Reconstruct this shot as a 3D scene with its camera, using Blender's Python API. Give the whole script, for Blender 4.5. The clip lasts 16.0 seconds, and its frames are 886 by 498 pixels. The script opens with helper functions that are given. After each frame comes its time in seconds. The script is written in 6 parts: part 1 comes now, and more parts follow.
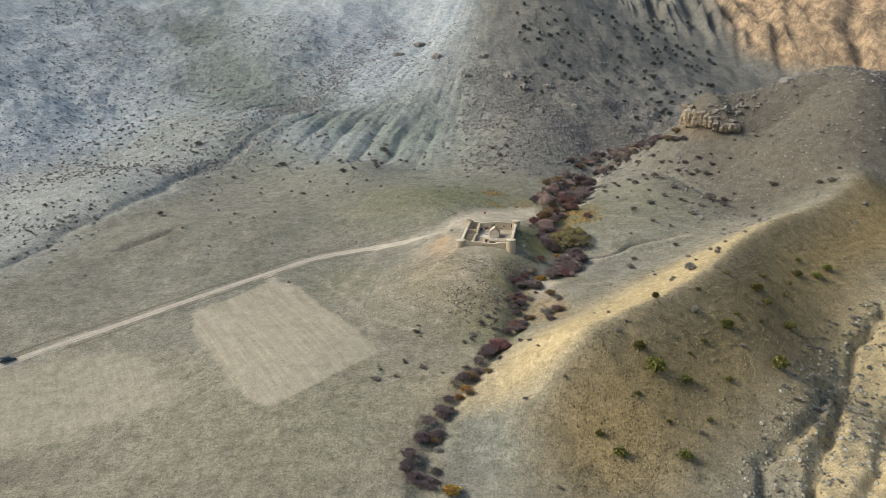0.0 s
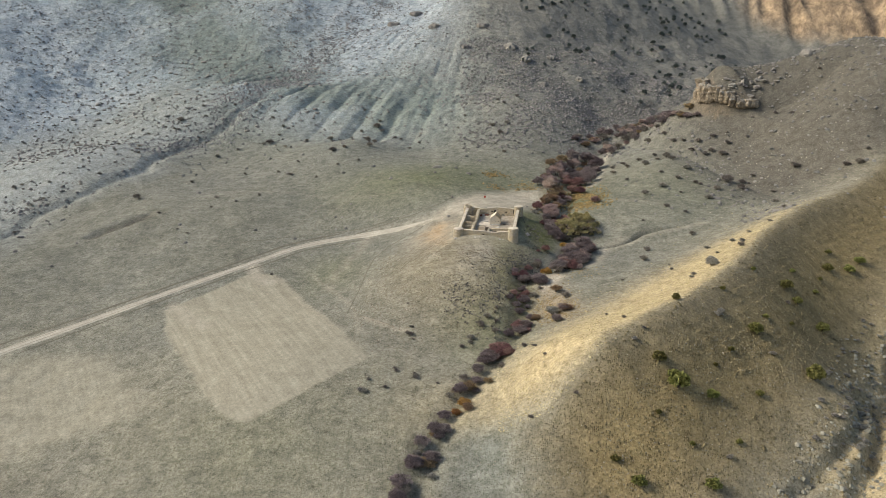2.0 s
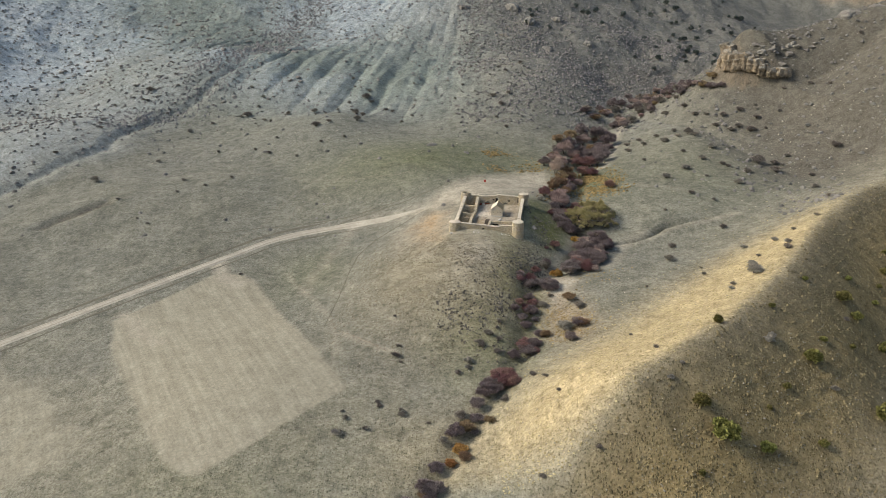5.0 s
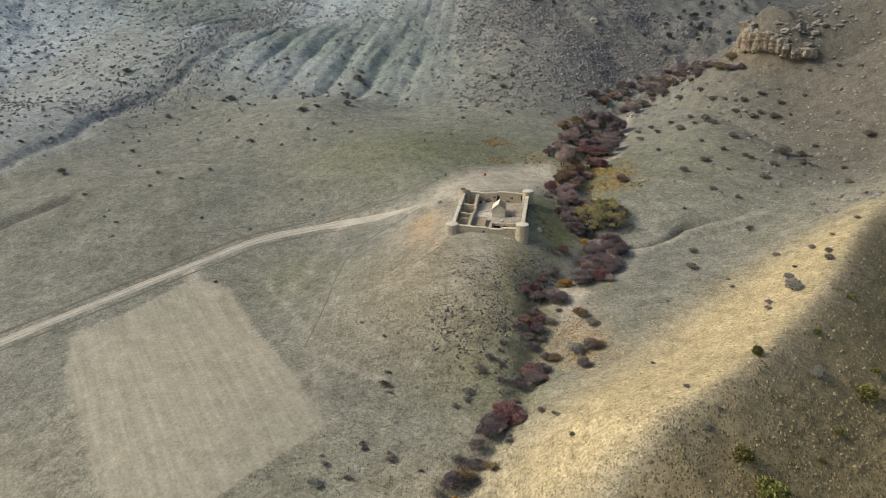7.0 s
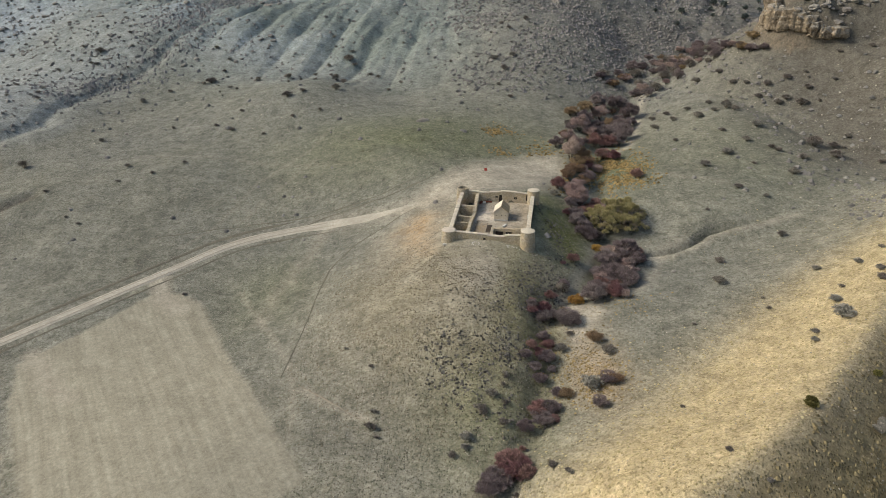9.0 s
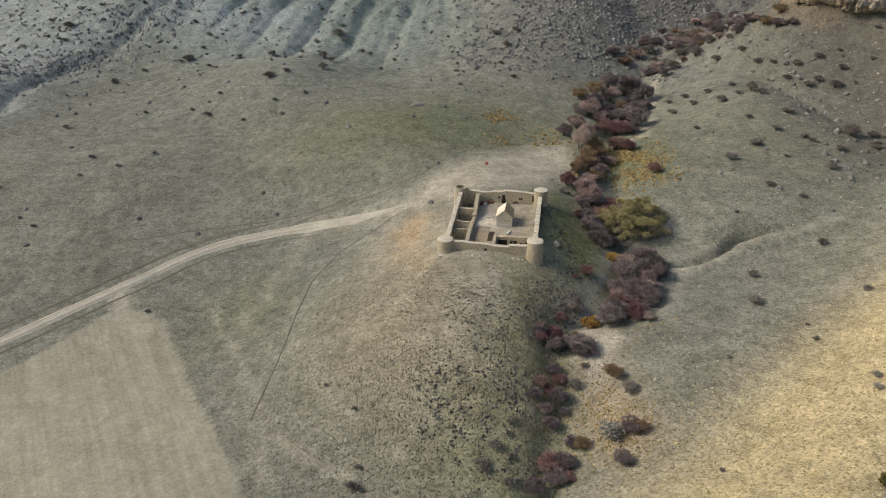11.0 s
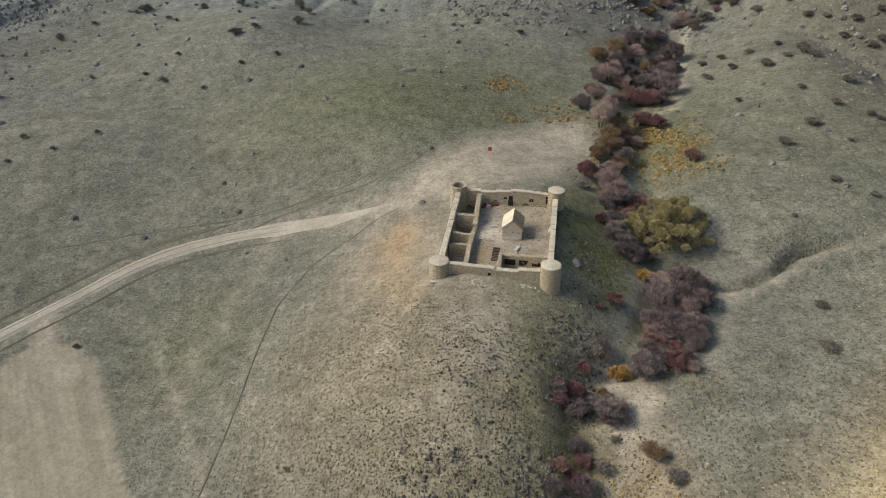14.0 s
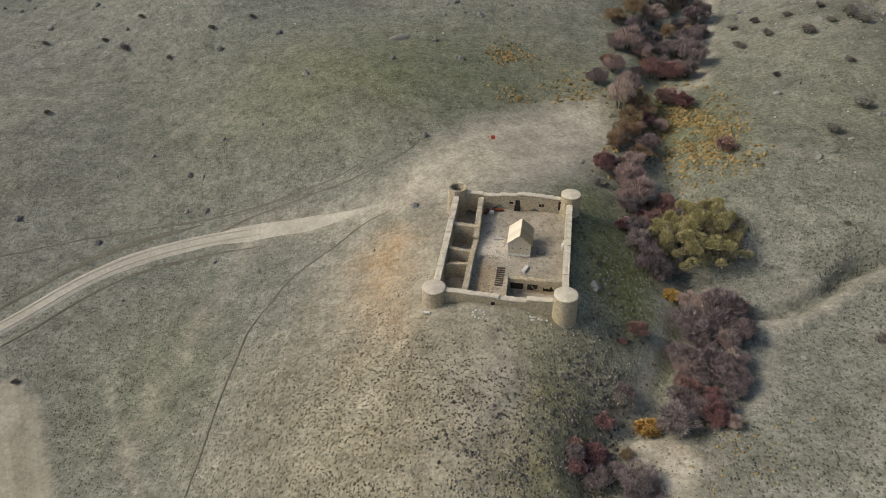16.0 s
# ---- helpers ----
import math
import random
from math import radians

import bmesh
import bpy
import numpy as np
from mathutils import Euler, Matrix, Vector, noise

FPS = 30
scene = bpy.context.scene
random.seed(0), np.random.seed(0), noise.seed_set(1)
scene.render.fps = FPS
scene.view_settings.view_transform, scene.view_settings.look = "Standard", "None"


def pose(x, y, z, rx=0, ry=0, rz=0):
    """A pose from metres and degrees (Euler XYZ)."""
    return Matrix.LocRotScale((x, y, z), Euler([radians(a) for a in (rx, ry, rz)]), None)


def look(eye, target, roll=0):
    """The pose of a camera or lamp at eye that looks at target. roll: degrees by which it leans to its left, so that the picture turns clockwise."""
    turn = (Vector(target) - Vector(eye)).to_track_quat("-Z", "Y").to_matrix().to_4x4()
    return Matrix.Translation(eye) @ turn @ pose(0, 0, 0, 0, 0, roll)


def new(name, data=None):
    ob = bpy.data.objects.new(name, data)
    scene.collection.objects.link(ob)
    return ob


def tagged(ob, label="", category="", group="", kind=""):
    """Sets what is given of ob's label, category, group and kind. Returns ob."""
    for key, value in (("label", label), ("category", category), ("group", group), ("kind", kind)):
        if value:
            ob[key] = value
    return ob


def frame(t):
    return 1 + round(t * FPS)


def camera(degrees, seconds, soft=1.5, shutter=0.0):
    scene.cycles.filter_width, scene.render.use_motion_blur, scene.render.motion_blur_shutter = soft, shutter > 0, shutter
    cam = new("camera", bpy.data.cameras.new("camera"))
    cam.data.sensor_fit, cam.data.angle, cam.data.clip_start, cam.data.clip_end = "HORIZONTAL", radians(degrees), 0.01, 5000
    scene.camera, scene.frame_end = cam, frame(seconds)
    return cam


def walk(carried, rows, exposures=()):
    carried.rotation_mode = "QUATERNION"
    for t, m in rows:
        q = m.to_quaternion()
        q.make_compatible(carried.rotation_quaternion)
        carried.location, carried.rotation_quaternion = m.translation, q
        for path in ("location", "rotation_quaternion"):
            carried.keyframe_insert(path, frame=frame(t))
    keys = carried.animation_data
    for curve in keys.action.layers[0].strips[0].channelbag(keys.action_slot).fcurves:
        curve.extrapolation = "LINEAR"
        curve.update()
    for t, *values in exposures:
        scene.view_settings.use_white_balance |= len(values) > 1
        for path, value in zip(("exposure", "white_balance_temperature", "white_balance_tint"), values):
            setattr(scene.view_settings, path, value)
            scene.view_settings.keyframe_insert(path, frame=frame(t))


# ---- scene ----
cam = camera(62.9, 16.0, soft=0.7)
PATH = [
    (0, (-0.587, -21.37, 80.0), (-1.218, 26.941, 67.132), 0.16),
    (1, (-0.294, -10.689, 80.0), (-0.885, 37.361, 66.183), 0.17),
    (2, (0.0, 0.0, 80.0), (-0.55, 47.782, 65.283), 0.17),
    (3, (0.295, 10.696, 80.0), (-0.215, 58.207, 64.431), 0.16),
    (4, (0.589, 21.397, 80.0), (0.119, 68.637, 63.623), 0.15),
    (5, (0.884, 32.104, 80.0), (0.453, 79.067, 62.846), 0.13),
    (6, (1.178, 42.814, 80.0), (0.785, 89.491, 62.08), 0.11),
    (7, (1.472, 53.527, 80.0), (1.114, 99.898, 61.304), 0.08),
    (8, (1.765, 64.241, 80.0), (1.44, 110.278, 60.494), 0.05),
    (9, (2.058, 74.957, 80.0), (1.762, 120.615, 59.624), 0.01),
    (10, (2.349, 85.672, 80.0), (2.08, 130.893, 58.669), -0.03),
    (11, (2.64, 96.386, 80.0), (2.393, 141.09, 57.607), -0.08),
    (12, (2.93, 107.097, 80.0), (2.701, 151.186, 56.418), -0.14),
    (13, (3.218, 117.805, 80.0), (3.002, 161.157, 55.089), -0.20),
    (14, (3.505, 128.509, 80.0), (3.297, 170.979, 53.613), -0.26),
    (15, (3.79, 139.208, 80.0), (3.585, 180.627, 51.993), -0.33),
    (16, (4.073, 149.9, 80.0), (3.866, 190.078, 50.24), -0.41),
]
walk(cam, [(t, look(eye, target, roll)) for t, eye, target, roll in PATH], [(0.0, 0.30), (8.0, 0.09), (16.0, -0.10)])

# ---- light ----
SUN = Vector((-0.80, 0.02, 0.60)).normalized()
world = bpy.data.worlds.new("sky")
scene.world = world
world.use_nodes = True
sky = world.node_tree.nodes.new("ShaderNodeTexSky")
sky.sky_type, sky.sun_disc = "NISHITA", False
sky.sun_elevation = math.asin(SUN.z)
sky.sun_rotation = math.atan2(SUN.x, SUN.y)
sky.air_density, sky.dust_density, sky.ozone_density = 1.0, 3.6, 0.7
back = world.node_tree.nodes["Background"]
back.inputs[1].default_value = 0.142
world.node_tree.links.new(sky.outputs[0], back.inputs[0])
sun = new("sun", bpy.data.lights.new("sun", "SUN"))
sun.data.energy, sun.data.angle, sun.data.color = 2.5, radians(24), (1.0, 0.93, 0.82)
sun.matrix_world = look(SUN * 500, (0, 0, 0))
scene.view_settings.exposure = 0.27

# ---- materials ----


def material(name, rough=0.9, spec=0.15):
    m = bpy.data.materials.new(name)
    m.use_nodes = True
    b = m.node_tree.nodes["Principled BSDF"]
    b.inputs["Roughness"].default_value = rough
    b.inputs["Specular IOR Level"].default_value = spec
    return m, m.node_tree.nodes, m.node_tree.links, b


def noise_node(n, k, vec, scale, detail=4.0, rough=0.6, stretch=None):
    t = n.new("ShaderNodeTexNoise")
    t.inputs["Scale"].default_value, t.inputs["Detail"].default_value, t.inputs["Roughness"].default_value = scale, detail, rough
    if stretch:
        s = n.new("ShaderNodeVectorMath")
        s.operation = "MULTIPLY"
        s.inputs[1].default_value = stretch
        k.new(vec, s.inputs[0])
        vec = s.outputs[0]
    k.new(vec, t.inputs["Vector"])
    return t.outputs["Fac"]


def curve(n, k, fac, lo, hi, a=0.0, b=1.0):
    r = n.new("ShaderNodeMapRange")
    r.inputs[1].default_value, r.inputs[2].default_value, r.inputs[3].default_value, r.inputs[4].default_value = lo, hi, a, b
    k.new(fac, r.inputs[0])
    return r.outputs[0]


def mix(n, k, fac, a, b, blend="MIX"):
    m = n.new("ShaderNodeMix")
    m.data_type, m.blend_type = "RGBA", blend
    for value, at in ((fac, 0), (a, 6), (b, 7)):
        if isinstance(value, (int, float)):
            m.inputs[at].default_value = value
        elif isinstance(value, tuple):
            m.inputs[at].default_value = (*value, 1)
        else:
            k.new(value, m.inputs[at])
    return m.outputs[2]


def times(n, k, a, b, op="MULTIPLY"):
    m = n.new("ShaderNodeMath")
    m.operation = op
    for at, value in enumerate((a, b)):
        if isinstance(value, (int, float)):
            m.inputs[at].default_value = value
        else:
            k.new(value, m.inputs[at])
    return m.outputs[0]


def relief(n, k, b, height, strength, distance=0.1):
    u = n.new("ShaderNodeBump")
    u.inputs["Strength"].default_value, u.inputs["Distance"].default_value = strength, distance
    k.new(height, u.inputs["Height"])
    k.new(u.outputs[0], b.inputs["Normal"])


def simple(name, dark, light, scale=3.0, rough=0.9, spec=0.15, bump=0.4, vary=0.25, distance=0.05):
    """Two colours in two sizes of grain, with relief, and a shift from object to object."""
    m, n, k, b = material(name, rough, spec)
    at = n.new("ShaderNodeTexCoord").outputs["Object"]
    fine, wide = noise_node(n, k, at, scale * 4), noise_node(n, k, at, scale * 0.6)
    c = mix(n, k, curve(n, k, fine, 0.3, 0.7), dark, light)
    c = mix(n, k, curve(n, k, wide, 0.35, 0.7, 0, 0.5), c, tuple(0.62 * v for v in dark))
    if vary:
        who = n.new("ShaderNodeObjectInfo").outputs["Random"]
        h = n.new("ShaderNodeHueSaturation")
        k.new(curve(n, k, who, 0, 1, 1 - vary, 1 + vary), h.inputs["Value"])
        k.new(curve(n, k, who, 0, 1, 0.485, 0.515), h.inputs["Hue"])
        k.new(c, h.inputs["Color"])
        c = h.outputs[0]
    k.new(c, b.inputs["Base Color"])
    relief(n, k, b, fine, bump, distance)
    return m


def leafy(name, dark, light, shine=0.1, through_light=0.15, vary=0.18):
    """Leaves and twigs: every little piece has a tone of its own."""
    m, n, k, b = material(name, 0.85, shine)
    g = n.new("ShaderNodeNewGeometry").outputs["Random Per Island"]
    who = n.new("ShaderNodeObjectInfo").outputs["Random"]
    c = mix(n, k, g, dark, light)
    h = n.new("ShaderNodeHueSaturation")
    k.new(curve(n, k, who, 0, 1, 1 - vary, 1 + vary), h.inputs["Value"])
    k.new(curve(n, k, who, 0, 1, 0.48, 0.52), h.inputs["Hue"])
    k.new(c, h.inputs["Color"])
    k.new(h.outputs[0], b.inputs["Base Color"])
    b.inputs["Subsurface Weight"].default_value = 0
    return m


def ground_material():
    m, n, k, b = material("dry_hill_ground", 0.95, 0.08)
    at = n.new("ShaderNodeNewGeometry").outputs["Position"]

    def zones(name):
        a = n.new("ShaderNodeAttribute")
        a.attribute_name = name
        s = n.new("ShaderNodeSeparateColor")
        k.new(a.outputs["Color"], s.inputs[0])
        return s.outputs

    field, bare, green = zones("cover_a")
    soil, clay, straw = zones("cover_b")
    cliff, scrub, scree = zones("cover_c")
    grain = noise_node(n, k, at, 1.7, 8, 0.82)
    clump = noise_node(n, k, at, 0.8, 5, 0.7)
    speck = noise_node(n, k, at, 4.5, 3, 0.7)
    coarse = noise_node(n, k, at, 0.28, 8, 0.8)
    patch = noise_node(n, k, at, 0.085, 5, 0.6)
    wide = noise_node(n, k, at, 0.02, 4, 0.6)
    # dry meadow: olive-grey sward over tan soil
    c = mix(n, k, curve(n, k, patch, 0.35, 0.68), (0.174, 0.173, 0.140), (0.248, 0.245, 0.199))
    c = mix(n, k, curve(n, k, wide, 0.4, 0.65, 0, 0.6), c, (0.218, 0.220, 0.192))
    c = mix(n, k, times(n, k, green, curve(n, k, patch, 0.25, 0.6, 0.5, 1.0)), c, (0.146, 0.158, 0.088))
    c = mix(n, k, times(n, k, zones("cover_d")[1], curve(n, k, clump, 0.3, 0.6, 0.7, 1.0)), c, (0.150, 0.155, 0.056))
    # dry straw grass, brightened so its colour also carries the spur's sun patch
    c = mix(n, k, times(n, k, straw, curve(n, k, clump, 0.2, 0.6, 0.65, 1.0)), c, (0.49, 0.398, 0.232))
    # grey-brown scrub, darkened to hold the shade of slopes turned from the sun
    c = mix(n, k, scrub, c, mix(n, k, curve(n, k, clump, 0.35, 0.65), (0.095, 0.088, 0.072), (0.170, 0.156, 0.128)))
    # brown ground of the spur's far side, ending at the line of shade
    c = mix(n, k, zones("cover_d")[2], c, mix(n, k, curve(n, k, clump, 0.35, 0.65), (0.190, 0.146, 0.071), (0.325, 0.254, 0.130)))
    # grey scree, with the far mountain's blue haze put into its colour
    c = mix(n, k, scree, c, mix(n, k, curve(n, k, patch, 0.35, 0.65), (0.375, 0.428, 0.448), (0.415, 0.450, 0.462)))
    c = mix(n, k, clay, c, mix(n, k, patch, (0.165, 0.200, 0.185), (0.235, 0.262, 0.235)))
    bands = noise_node(n, k, at, 0.16, 5, 0.7, (1.0, 1.0, 0.25))
    c = mix(n, k, cliff, c, mix(n, k, curve(n, k, bands, 0.4, 0.62), (0.24, 0.18, 0.125), (0.50, 0.37, 0.235)))
    turned = n.new("ShaderNodeMapping")
    turned.vector_type = "TEXTURE"
    turned.inputs["Rotation"].default_value = (0, 0, radians(30.4))
    turned.inputs["Scale"].default_value = (1.0, 30.0, 1.0)
    k.new(at, turned.inputs["Vector"])
    rows = noise_node(n, k, turned.outputs[0], 1.1, 3, 0.6)
    c = mix(n, k, field, c, mix(n, k, curve(n, k, rows, 0.35, 0.65), (0.275, 0.257, 0.194), (0.338, 0.316, 0.242)))
    c = mix(n, k, times(n, k, bare, curve(n, k, clump, 0.2, 0.6, 0.7, 1.0)), c, mix(n, k, patch, (0.320, 0.290, 0.225), (0.450, 0.410, 0.328)))
    c = mix(n, k, times(n, k, soil, curve(n, k, clump, 0.3, 0.6, 0.45, 1.0)), c, (0.43, 0.305, 0.178))
    streak = zones("cover_d")[0]
    c = mix(n, k, 1.0, c, mix(n, k, streak, (0.80, 0.81, 0.82), (1.16, 1.155, 1.14)), "MULTIPLY")
    # grain of grass, earth and pebbles
    calm = curve(n, k, times(n, k, field, times(n, k, bare, 0.45), "MAXIMUM"), 0, 1, 1.0, 0.6)
    c = mix(n, k, calm, c, mix(n, k, 1.0, c, mix(n, k, curve(n, k, grain, 0.36, 0.64), (0.62, 0.62, 0.60), (1.36, 1.36, 1.36)), "MULTIPLY"))
    c = mix(n, k, curve(n, k, field, 0, 1, 1.0, 0.5), c, mix(n, k, 1.0, c, mix(n, k, curve(n, k, coarse, 0.36, 0.64), (0.72, 0.72, 0.71), (1.32, 1.32, 1.31)), "MULTIPLY"))
    c = mix(n, k, times(n, k, curve(n, k, clump, 0.48, 0.62), curve(n, k, times(n, k, field, bare, "MAXIMUM"), 0, 1, 0.5, 0.08)), c, mix(n, k, 1.0, c, (0.50, 0.52, 0.46), "MULTIPLY"))
    c = mix(n, k, times(n, k, curve(n, k, speck, 0.63, 0.70), 0.65), c, (0.50, 0.47, 0.40))
    # small tufts standing apart
    tuft = n.new("ShaderNodeTexVoronoi")
    tuft.inputs["Scale"].default_value = 2.5
    k.new(at, tuft.inputs["Vector"])
    which = n.new("ShaderNodeSeparateColor")
    k.new(tuft.outputs["Color"], which.inputs[0])
    dots = curve(n, k, times(n, k, tuft.outputs["Distance"], times(n, k, which.outputs[0], 0.40), "ADD"), 0.28, 0.58, 0.75, 0.0)
    dots = times(n, k, dots, curve(n, k, times(n, k, field, bare, "MAXIMUM"), 0, 0.6, 1.0, 0.06))
    c = mix(n, k, dots, c, mix(n, k, 1.0, c, (0.62, 0.63, 0.58), "MULTIPLY"))
    k.new(c, b.inputs["Base Color"])
    relief(n, k, b, times(n, k, times(n, k, grain, 0.35), dots, "ADD"), 0.9, 0.20)
    return m


GROUND = ground_material()
ROAD = simple("pale_gravel", (0.385, 0.355, 0.28), (0.54, 0.508, 0.415), 0.5, bump=0.5, vary=0)


def rubble(name, dark, light, joint, size):
    """Rough stones in mortar: every stone has its own tone, joints are dark and sunk."""
    m, n, k, b = material(name, 0.93, 0.1)
    at = n.new("ShaderNodeNewGeometry").outputs["Position"]
    cell, edge = n.new("ShaderNodeTexVoronoi"), n.new("ShaderNodeTexVoronoi")
    edge.feature = "DISTANCE_TO_EDGE"
    for t in (cell, edge):
        t.inputs["Scale"].default_value = 1 / size
        k.new(at, t.inputs["Vector"])
    tone = n.new("ShaderNodeSeparateColor")
    k.new(cell.outputs["Color"], tone.inputs[0])
    grain, wide = noise_node(n, k, at, 7, 4), noise_node(n, k, at, 0.5, 4)
    c = mix(n, k, tone.outputs[0], dark, light)
    c = mix(n, k, curve(n, k, wide, 0.4, 0.65, 0, 0.45), c, (light[0] * 0.95, light[1] * 0.82, light[2] * 0.58))
    c = mix(n, k, 1.0, c, mix(n, k, grain, (0.7, 0.7, 0.7), (1.3, 1.3, 1.3)), "MULTIPLY")
    c = mix(n, k, curve(n, k, edge.outputs["Distance"], 0.0, 0.10, 0.55, 0), c, joint)
    k.new(c, b.inputs["Base Color"])
    relief(n, k, b, times(n, k, curve(n, k, edge.outputs["Distance"], 0, 0.2), times(n, k, grain, 0.3), "ADD"), 1.0, 0.10)
    return m


STONE = rubble("fieldstone_masonry", (0.44, 0.386, 0.282), (0.67, 0.598, 0.455), (0.22, 0.188, 0.135), 0.27)
STONE_PALE = simple("pale_mortar_cap", (0.50, 0.445, 0.335), (0.74, 0.672, 0.535), 1.6, bump=0.8, vary=0.06)
PLASTER = rubble("pale_lime_masonry", (0.62, 0.565, 0.455), (0.76, 0.70, 0.575), (0.50, 0.45, 0.355), 0.22)
ROOF_PALE = simple("pale_cream_roof", (0.70, 0.62, 0.47), (0.82, 0.75, 0.60), 0.8, bump=0.3, vary=0)
DARK = simple("near_black", (0.03, 0.025, 0.02), (0.06, 0.05, 0.04), 2, vary=0)
RUST = simple("rust_red_wood", (0.16, 0.05, 0.03), (0.26, 0.09, 0.05), 2, vary=0)
TIMBER = simple("dark_weathered_timber", (0.075, 0.062, 0.048), (0.15, 0.125, 0.10), 2, vary=0.1)
WHITE = simple("weathered_white_stone", (0.52, 0.50, 0.45), (0.70, 0.68, 0.62), 1.5, vary=0.08)
ROCK = simple("grey_limestone", (0.17, 0.158, 0.135), (0.34, 0.322, 0.28), 0.7, bump=1.0, vary=0.15, distance=0.15)


def crag_rock():
    """Ochre broken faces under a grey weathered top."""
    m, n, k, b = material("ochre_faced_rock", 0.95, 0.1)
    geo = n.new("ShaderNodeNewGeometry")
    up = n.new("ShaderNodeSeparateXYZ")
    k.new(geo.outputs["Normal"], up.inputs[0])
    at = geo.outputs["Position"]
    fine, wide, bands = noise_node(n, k, at, 1.6, 7, 0.75), noise_node(n, k, at, 0.22, 5, 0.65), noise_node(n, k, at, 0.5, 5, 0.7, (1, 1, 0.2))
    face = mix(n, k, curve(n, k, bands, 0.38, 0.62), (0.17, 0.140, 0.102), (0.38, 0.310, 0.21))
    top = mix(n, k, curve(n, k, wide, 0.4, 0.6), (0.19, 0.172, 0.132), (0.33, 0.305, 0.25))
    c = mix(n, k, curve(n, k, up.outputs[2], 0.25, 0.62), face, top)
    c = mix(n, k, 1.0, c, mix(n, k, curve(n, k, fine, 0.35, 0.65), (0.55, 0.55, 0.55), (1.4, 1.4, 1.4)), "MULTIPLY")
    k.new(c, b.inputs["Base Color"])
    relief(n, k, b, fine, 1.0, 0.4)
    return m


CRAG = crag_rock()
BARK = simple("grey_brown_bark", (0.07, 0.055, 0.045), (0.14, 0.115, 0.09), 4)
CAR_PAINT = simple("dark_blue_car_paint", (0.025, 0.04, 0.06), (0.03, 0.05, 0.075), 1, 0.3, 0.5, 0, 0)
GLASS = simple("dark_car_glass", (0.02, 0.025, 0.03), (0.02, 0.025, 0.03), 1, 0.08, 0.6, 0, 0)
RUBBER = simple("black_rubber", (0.02, 0.02, 0.02), (0.03, 0.03, 0.03), 1, 0.8, 0.2, 0.1, 0)
METAL = simple("grey_steel", (0.3, 0.3, 0.3), (0.4, 0.4, 0.4), 2, 0.4, 0.5, 0.1, 0)
RED = simple("faded_red_paint", (0.50, 0.08, 0.055), (0.58, 0.11, 0.075), 2, 0.6, 0.3, 0.1, 0)
TWIGS = {
    "purple": leafy("purple_brown_twigs", (0.11, 0.090, 0.087), (0.385, 0.32, 0.305)),
    "red": leafy("red_brown_twigs", (0.15, 0.09, 0.082), (0.42, 0.25, 0.225)),
    "pale": leafy("pale_pink_grey_twigs", (0.25, 0.19, 0.165), (0.60, 0.475, 0.42)),
    "orange": leafy("orange_autumn_leaves", (0.27, 0.155, 0.05), (0.55, 0.34, 0.12)),
    "brown": leafy("tan_brown_twigs", (0.18, 0.125, 0.075), (0.40, 0.285, 0.18)),
    "dark": leafy("dark_thorn_twigs", (0.12, 0.108, 0.09), (0.32, 0.29, 0.245)),
    "grey": leafy("silver_grey_leaves", (0.19, 0.18, 0.15), (0.39, 0.37, 0.315)),
    "willow": leafy("yellow_olive_leaves", (0.22, 0.20, 0.09), (0.52, 0.468, 0.235)),
    "juniper": leafy("olive_juniper_leaves", (0.085, 0.088, 0.028), (0.31, 0.295, 0.095)),
    "conifer": leafy("dark_green_needles", (0.07, 0.088, 0.078), (0.17, 0.195, 0.17)),
}

# ---- land ----


def lattice(x, y, seed):
    h = (x.astype(np.int64) * 374761393 + y.astype(np.int64) * 668265263 + seed * 1442695041) & 0xFFFFFFFF
    h = ((h ^ (h >> 13)) * 1274126177) & 0xFFFFFFFF
    return ((h ^ (h >> 16)) & 0xFFFF) / 65535.0


def bumps(x, y, size, seed=0, octaves=3):
    """Smooth random relief between -1 and 1, with humps about size metres apart."""
    x, y = np.asarray(x, float) / size, np.asarray(y, float) / size
    total, weight, all_weight = 0.0, 1.0, 0.0
    for o in range(octaves):
        i, j = np.floor(x), np.floor(y)
        u, v = x - i, y - j
        u, v = u * u * (3 - 2 * u), v * v * (3 - 2 * v)
        a, b = lattice(i, j, seed + o), lattice(i + 1, j, seed + o)
        c, d = lattice(i, j + 1, seed + o), lattice(i + 1, j + 1, seed + o)
        total = total + weight * (2 * ((a * (1 - u) + b * u) * (1 - v) + (c * (1 - u) + d * u) * v) - 1)
        all_weight += weight
        weight *= 0.5
        x, y = x * 2.03 + 7.1, y * 2.03 + 3.7
    return total / all_weight


def rise(v, w):
    return w * np.logaddexp(0, v / w)


def line_distance(x, y, line):
    """How far points are from a line of points, and how far along it."""
    best, along, before = np.full(np.shape(x), 1e9), np.zeros(np.shape(x)), 0.0
    for (x0, y0), (x1, y1) in zip(line, line[1:]):
        dx, dy = x1 - x0, y1 - y0
        length = math.hypot(dx, dy)
        u = np.clip(((x - x0) * dx + (y - y0) * dy) / length**2, 0, 1)
        d = np.hypot(x - x0 - u * dx, y - y0 - u * dy)
        near = d < best
        best, along = np.where(near, d, best), np.where(near, before + u * length, along)
        before += length
    return best, along


